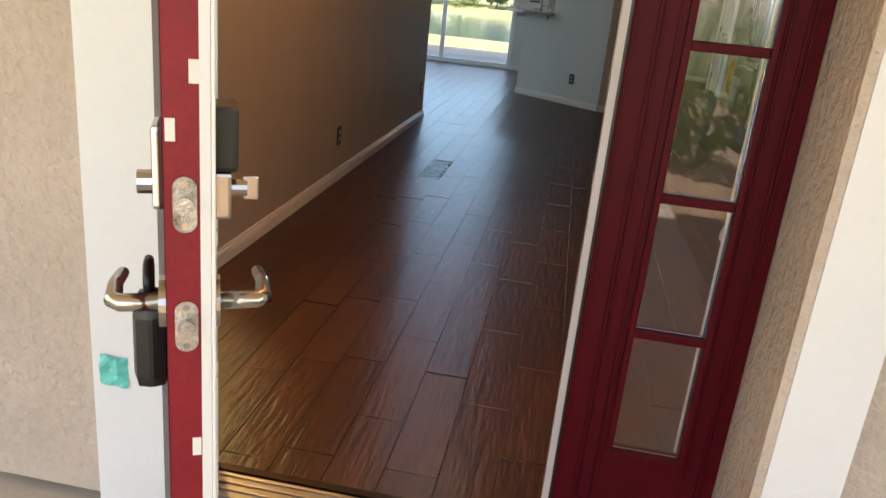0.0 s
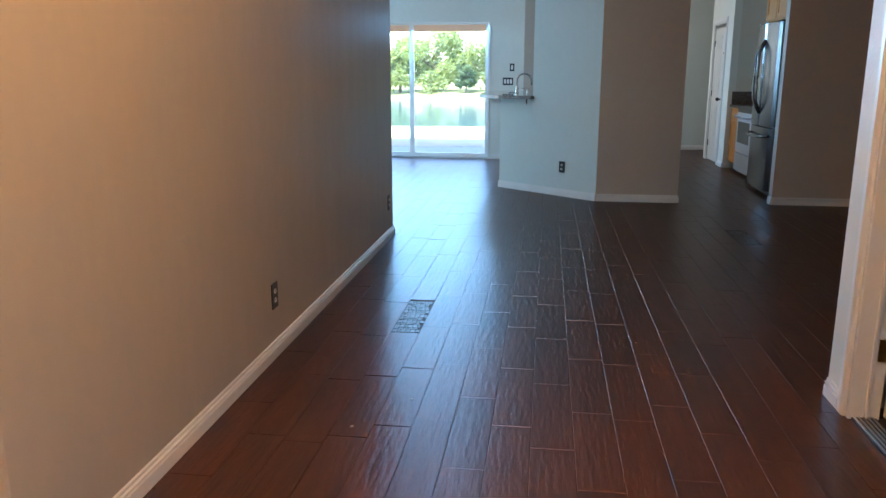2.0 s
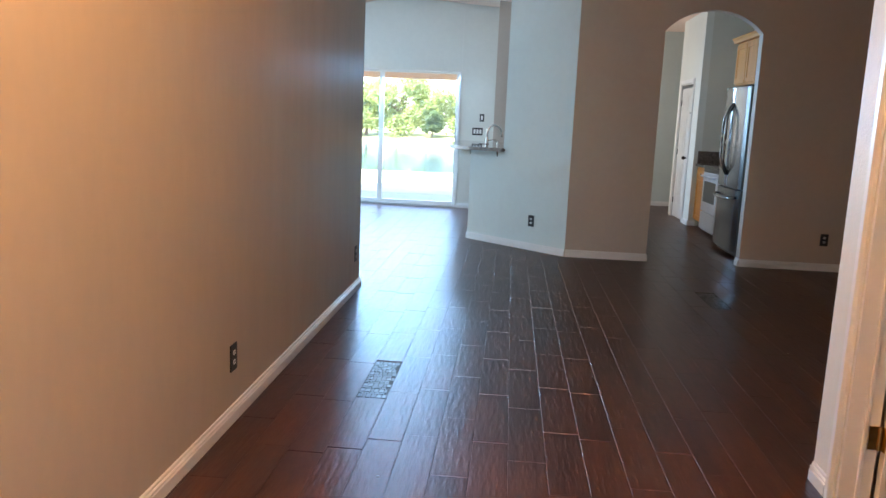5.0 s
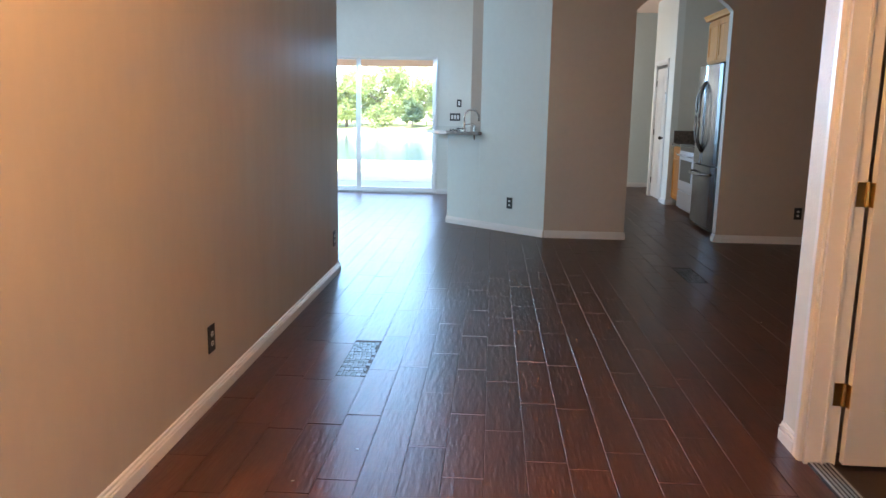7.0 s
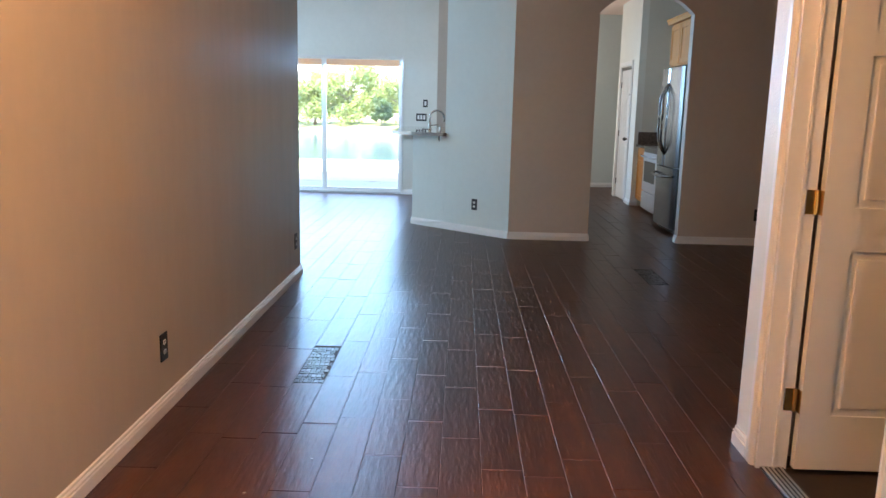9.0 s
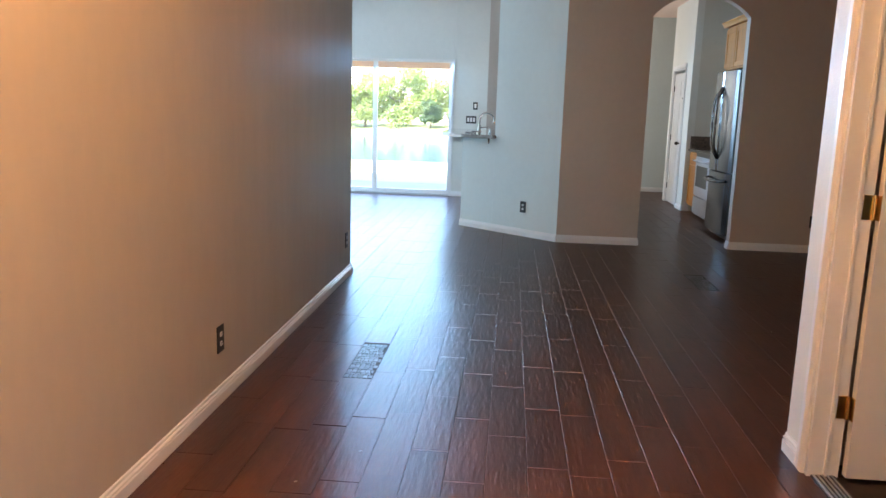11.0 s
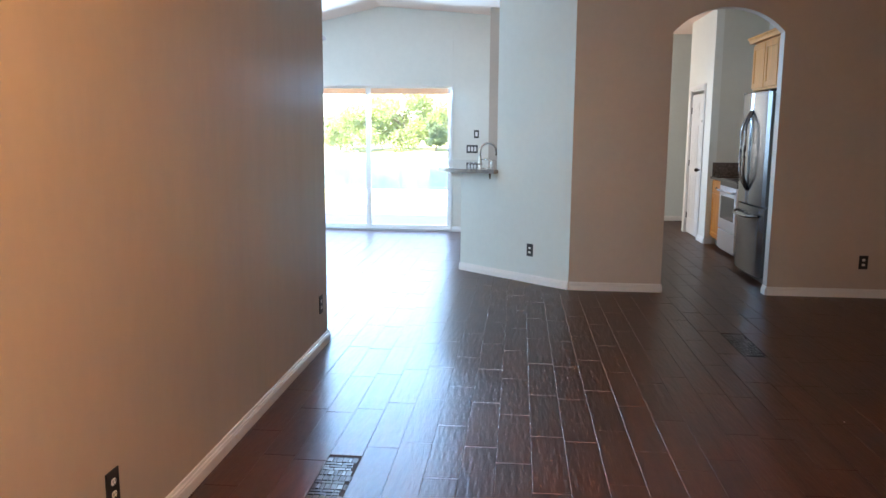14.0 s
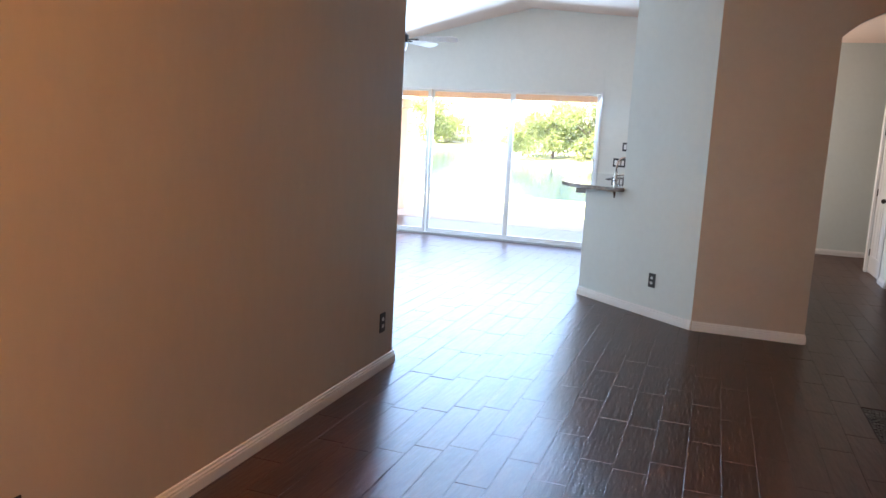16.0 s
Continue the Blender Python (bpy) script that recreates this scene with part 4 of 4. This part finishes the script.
for k in range(5):
    g = 2 * math.pi * k / 5
    bm = bmesh.new()
    pts = [(0.19, -0.05), (0.35, -0.062), (0.62, -0.068), (0.66, -0.05), (0.675, 0), (0.66, 0.05), (0.62, 0.068), (0.35, 0.062), (0.19, 0.05)]
    prism_into(bm, pts, 0.018, 0.026)
    bl = part("blade", bm, FANWHITE, fan, "white blade")
    bl.matrix_basis = Matrix.Rotation(g, 4, "Z") @ Matrix.Rotation(radians(-17), 4, "X")
    bm = bmesh.new()
    box_into(bm, 0.095, 0.22, -0.015, 0.015, 0.008, 0.017, bevel=0.002)
    part("blade_arm", bm, BRONZE, bl)

# ---- outside ----
boxes("shaft", STUCCO, pc, (-0.12, 0.12, -0.12, 0.12, 0, 2.62), bevel=0.01)
boxes("plinth", STUCCO, pc, (-0.16, 0.16, -0.16, 0.16, 0, 0.25), bevel=0.01)
col = thing("patio_column", "round-cornered peach stucco patio column", "column", (-5.6, 17.75, -0.02))
boxes("shaft", PEACH, col, (-0.25, 0.25, -0.18, 0.18, 0, 2.12), bevel=0.02)
boxes("cap", PEACH, col, (-0.30, 0.30, -0.22, 0.22, 1.95, 2.12), bevel=0.02)


def leaf_cloud(bm, centre, radii, count, size, rng):
    for _ in range(count):
        d = Vector((rng.gauss(0, 1), rng.gauss(0, 1), rng.gauss(0, 1))).normalized() * (0.45 + 0.6 * rng.random() ** 0.6)
        c = Vector(centre) + Vector((d.x * radii[0], d.y * radii[1], d.z * radii[2]))
        u = Vector((rng.gauss(0, 1), rng.gauss(0, 1), rng.gauss(0, 1))).normalized() * size * rng.uniform(0.6, 1.4)
        w = u.orthogonal().normalized() * size * 0.45
        bm.faces.new([bm.verts.new(c - u), bm.verts.new(c + w), bm.verts.new(c + u), bm.verts.new(c - w)])


def tree(place, height, spread, seed, label, dark=False, leaves=6000):
    rng = random.Random(seed)
    t = thing("tree", label, "tree", place, 0, "bank trees")
    bm = bmesh.new()
    tube_into(bm, [(0, 0, -0.3), (0.1, 0, height * 0.25), (0.0, 0.1, height * 0.55)], [height * 0.035, height * 0.026, height * 0.016], 8)
    clumps = []
    for k in range(22):
        g = 2 * math.pi * k / 22 * 3 + rng.random()
        rr = spread * rng.uniform(0.2, 0.85)
        z = height * rng.uniform(0.14, 0.84)
        e = (rr * math.cos(g), rr * math.sin(g), z)
        tube_into(bm, [(0.02, 0.02, height * rng.uniform(0.25, 0.5)), (e[0] * 0.5, e[1] * 0.5, z * 0.8), e], [height * 0.014, height * 0.009, height * 0.004], 6)
        clumps.append(e)
    part("trunk", bm, BARK, t)
    bm = bmesh.new()
    for e in clumps:
        s = spread * rng.uniform(0.26, 0.48)
        leaf_cloud(bm, e, (s, s, s * 0.75), leaves // 22, height * 0.030, rng)
    part("crown", bm, LEAFDARK if dark else LEAF, t)
    return t


GZ = -0.12
brng = random.Random(91)
bm = bmesh.new()
for k in range(60):
    bx_ = -62 + k * 1.05
    by_ = 78 + 44 / (1 + math.exp((bx_ + 22) / 4.0)) + brng.uniform(-1, 3)
    if brng.random() < 0.8:
        leaf_cloud(bm, (bx_, by_, 0.8), (1.3, 1.0, brng.uniform(0.6, 1.8)), 70, 0.16, brng)
part("foliage", bm, LEAF, bank)
for i, (x, y, hh, s, dk) in enumerate([(-14.0, 74, 4.9, 2.9, 0), (-11.0, 73, 5.6, 3.2, 0), (-9.0, 80, 4.6, 1.8, 0), (-7.4, 70, 2.7, 0.8, 1), (-5.4, 72, 4.6, 2.9, 0), (-17.3, 76, 3.4, 2.0, 0), (-42, 119, 7.6, 4.6, 0), (-3.0, 78, 5.6, 2.4, 0)]):
    tree((x, y, GZ), hh, s * 1.15, 10 + i, "leafy green tree on the far lake bank" if not dk else "darker leafy tree on the far lake bank", bool(dk))


def house(place, w, d, h, label):
    hs = thing("house", label, "house", place, 0, "houses across the lake")
    boxes("wall", HOUSEM, hs, (-w / 2, w / 2, 0, d, 0, h))
    bm = bmesh.new()
    e = 0.6
    b = [bm.verts.new(p) for p in ((-w / 2 - e, -e, h), (w / 2 + e, -e, h), (w / 2 + e, d + e, h), (-w / 2 - e, d + e, h))]
    r = [bm.verts.new((-w / 2 + d / 2, d / 2, h + 2.2)), bm.verts.new((w / 2 - d / 2, d / 2, h + 2.2))]
    for f in ((b[0], b[1], r[1], r[0]), (b[1], b[2], r[1]), (b[2], b[3], r[0], r[1]), (b[3], b[0], r[0]), tuple(b[::-1])):
        bm.faces.new(f)
    part("roof", bm, ROOFM, hs, "grey-brown hipped roof")
    for k in range(4):
        x = -w / 2 + w * (k + 0.5) / 4
        wn = boxes("window", TRIM, hs, (x - 0.9, x + 0.9, -0.06, -0.001, 0.5, 2.2))
        boxes("pane", SCREEN, wn, (x - 0.8, x + 0.8, -0.09, -0.061, 0.6, 2.1))
    sc = boxes("screen_cage", SCREEN, hs, *[(x, x + 0.1, -4.0, -3.9, 0, 2.9) for x in [-w * 0.3 + i * 1.5 for i in range(7)]],
               (-w * 0.3, -w * 0.3 + 9.1, -4.0, -3.9, 2.9, 3.0), (-w * 0.3, -w * 0.3 + 9.1, -4.0, -3.9, 1.2, 1.28))
    return hs


house((-33, 122, -0.15), 18, 9, 2.9, "pale single-storey house with a screened pool cage across the lake")
house((-60, 126, -0.15), 18, 9, 2.9, "pale house farther along the opposite shore")
house((-6, 100, -0.15), 14, 9, 2.6, "pale house behind the bank trees")


def shrub(place, s, seed, label):
    rng = random.Random(seed)
    t = thing("shrub", label, "shrub", place, 0, "porch shrubs")
    bm = bmesh.new()
    for k in range(6):
        g = rng.random() * 6.28
        tube_into(bm, [(0, 0, 0), (0.3 * s * math.cos(g), 0.3 * s * math.sin(g), s * 0.8)], [0.02, 0.008], 6)
    part("stems", bm, BARK, t)
    bm = bmesh.new()
    leaf_cloud(bm, (0, 0, s * 0.7), (s * 0.6, s * 0.6, s * 0.55), 700, 0.06, rng)
    part("foliage", bm, LEAF, t)


for i, (x, y, s) in enumerate([(1.15, -3.0, 0.9), (2.3, -3.4, 1.3), (0.6, -4.6, 1.1), (3.4, -2.0, 0.9), (-2.6, -2.8, 1.1), (1.2, -6.5, 1.6)]):
    shrub((x, y, -0.13), s, 50 + i, "leafy green shrub in the mulch bed")



def chip(place, turn):
    ob = thing("plaster_chip", "tiny pale plaster chip lying on the tile floor", "debris", place, turn, "plaster chips")
    bm = bmesh.new()
    prism_into(bm, [(-0.007, -0.002), (-0.001, -0.0035), (0.008, 0.0), (0.003, 0.003), (-0.005, 0.002)], 0, 0.002)
    part("chip", bm, WHITEP, ob)


for cx0, cy0, ct0 in ((-0.951, 4.914, 30), (-0.765, 5.197, -15), (1.518, 7.318, 70), (-1.83, 3.955, 0)):
    chip((cx0, cy0, 0.001), ct0)

# ---- floor tiles, pieces last ----
TWL, TWR, TL, TX, GAP = 0.1525, 0.160, 0.597, -0.262, 0.0022
OFFS = {10: 4.8895, 2: 5.112, 3: 5.27, 4: 5.036, 5: 4.85, 6: 4.98, -1: 5.002, 0: 4.836, 1: 5.16, -2: 5.249, -3: 5.015, -4: 4.943, -5: 4.833}
floor_ob = bpy.data.objects["floor"]
trng = random.Random(5)


def tile_mesh(w, l):
    bm = bmesh.new()
    c = 0.0009
    lo = [bm.verts.new((sx * w / 2, sy * l / 2, -0.006)) for sx, sy in ((-1, -1), (1, -1), (1, 1), (-1, 1))]
    me = [bm.verts.new((sx * w / 2, sy * l / 2, -c * 0.7)) for sx, sy in ((-1, -1), (1, -1), (1, 1), (-1, 1))]
    hi = [bm.verts.new((sx * (w / 2 - c), sy * (l / 2 - c), 0)) for sx, sy in ((-1, -1), (1, -1), (1, 1), (-1, 1))]
    for a, b in ((lo, me), (me, hi)):
        for i in range(4):
            bm.faces.new((a[i], a[(i + 1) % 4], b[(i + 1) % 4], b[i]))
    bm.faces.new(hi)
    m = bpy.data.meshes.new("tile")
    bm.to_mesh(m)
    bm.free()
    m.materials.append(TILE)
    return m


def inside(x, y):
    """The tiled floor, room by room."""
    if y < FW + 0.13:
        return False
    if y < 8.4 and x < -2.72:
        return False
    if WX - 0.1 < x < WX - 0.06 and 3.85 < y < 8.4:
        return False
    if x > EX and y < EY - 0.06:
        return False
    return -6.5 < x < 5.3 and y < 16.5


TILE_MES = {TWL: tile_mesh(TWL - GAP, TL - GAP), TWR: tile_mesh(TWR - GAP, TL - GAP)}
full, rest_v, rest_f = 0, [], []
for k in range(-42, 38):
    TW = TWL if k < 0 else TWR
    x0 = TX + k * TW
    off = OFFS.get(k, 5.0 + trng.random() * TL)
    n0 = math.floor((FW - off) / TL)
    for j in range(n0, n0 + 26):
        y0 = off + j * TL
        cx_, cy_ = x0 + TW / 2, y0 + TL / 2
        if k == -5 and abs(y0 - 6.027) < 0.02:
            continue
        if k == 10 and abs(cy_ - 8.77) < 0.05:
            continue
        ya, yb = max(y0, FW + 0.127), min(y0 + TL, 16.55)
        if yb - ya < 0.05 or not inside(cx_, (ya + yb) / 2):
            continue
        if -1.5 < cx_ < 1.0 and 2.5 < cy_ < 8.2 and yb - ya > TL - 0.01 and full < 290:
            ob = new("tile", TILE_MES[TW])
            ob.location = (cx_, cy_, trng.uniform(-0.0006, 0.0006))
            ob.rotation_euler = (trng.gauss(0, 0.0012), trng.gauss(0, 0.003), 0)
            ob.parent = floor_ob
            full += 1
        else:
            w, l, c = TW - GAP, yb - ya - GAP, 0.0009
            cy_ = (ya + yb) / 2
            b0 = len(rest_v)
            tx, ty = trng.gauss(0, 0.003), trng.gauss(0, 0.001)
            for q, (ww, ll, zz) in enumerate(((w, l, -0.006), (w, l, -c * 0.7), (w - 2 * c, l - 2 * c, 0.0))):
                for sx, sy in ((-1, -1), (1, -1), (1, 1), (-1, 1)):
                    rest_v.append((cx_ + sx * ww / 2, cy_ + sy * ll / 2, zz + (sx * ww / 2 * tx + sy * ll / 2 * ty if q else 0)))
            for q in (0, 4):
                for i in range(4):
                    rest_f.append((b0 + q + i, b0 + q + (i + 1) % 4, b0 + q + 4 + (i + 1) % 4, b0 + q + 4 + i))
            rest_f.append((b0 + 8, b0 + 9, b0 + 10, b0 + 11))
me = bpy.data.meshes.new("tiles")
me.from_pydata(rest_v, [], rest_f)
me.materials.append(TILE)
ob = new("tiles", me)
ob.parent = floor_ob
tagged(ob, "", "", "", "stuff")


def mosaic(x0, x1, y0, y1, name, label):
    ms = thing(name, label, "mosaic inlay", kind="structure")
    rng = random.Random(int(y0 * 10))
    mes = []
    for w, l in ((0.021, 0.021), (0.021, 0.046), (0.046, 0.021), (0.012, 0.046)):
        bm = bmesh.new()
        box_into(bm, -w / 2, w / 2, -l / 2, l / 2, -0.004, 0.0005, bevel=0)
        m = bpy.data.meshes.new("glass_tile")
        bm.to_mesh(m)
        bm.free()
        m.materials.append(GLASSTILE)
        mes.append((w, l, m))
    bm = bmesh.new()
    box_into(bm, x0, x1, y0, y1, -0.006, -0.0028)
    part("bed", bm, GROUT, ms)
    y = y0 + 0.003
    while y < y1 - 0.02:
        tall = rng.random() < 0.45 and y + 0.046 < y1
        l = 0.046 if tall else 0.021
        x = x0 + 0.003
        while x < x1 - 0.012:
            opts = [q for q in mes if q[1] == l and x + q[0] < x1]
            if not opts:
                break
            w, _, m = rng.choice(opts)
            t = new("glass_tile", m)
            t.location = (x + w / 2, y + l / 2, rng.uniform(-0.0005, 0.0005))
            t.rotation_euler = (rng.gauss(0, 0.045), rng.gauss(0, 0.03), 0)
            t.parent = ms
            x += w + 0.0055
        y += l + 0.0055


mosaic(-1.023, -0.873, 6.029, 6.622, "floor_inlay", "small grey and silver glass mosaic inlay set in the tile floor")
mosaic(TX + 10 * TWR + 0.002, TX + 11 * TWR - 0.002, 8.4735, 9.0665, "floor_inlay", "second grey glass mosaic inlay near the arch")
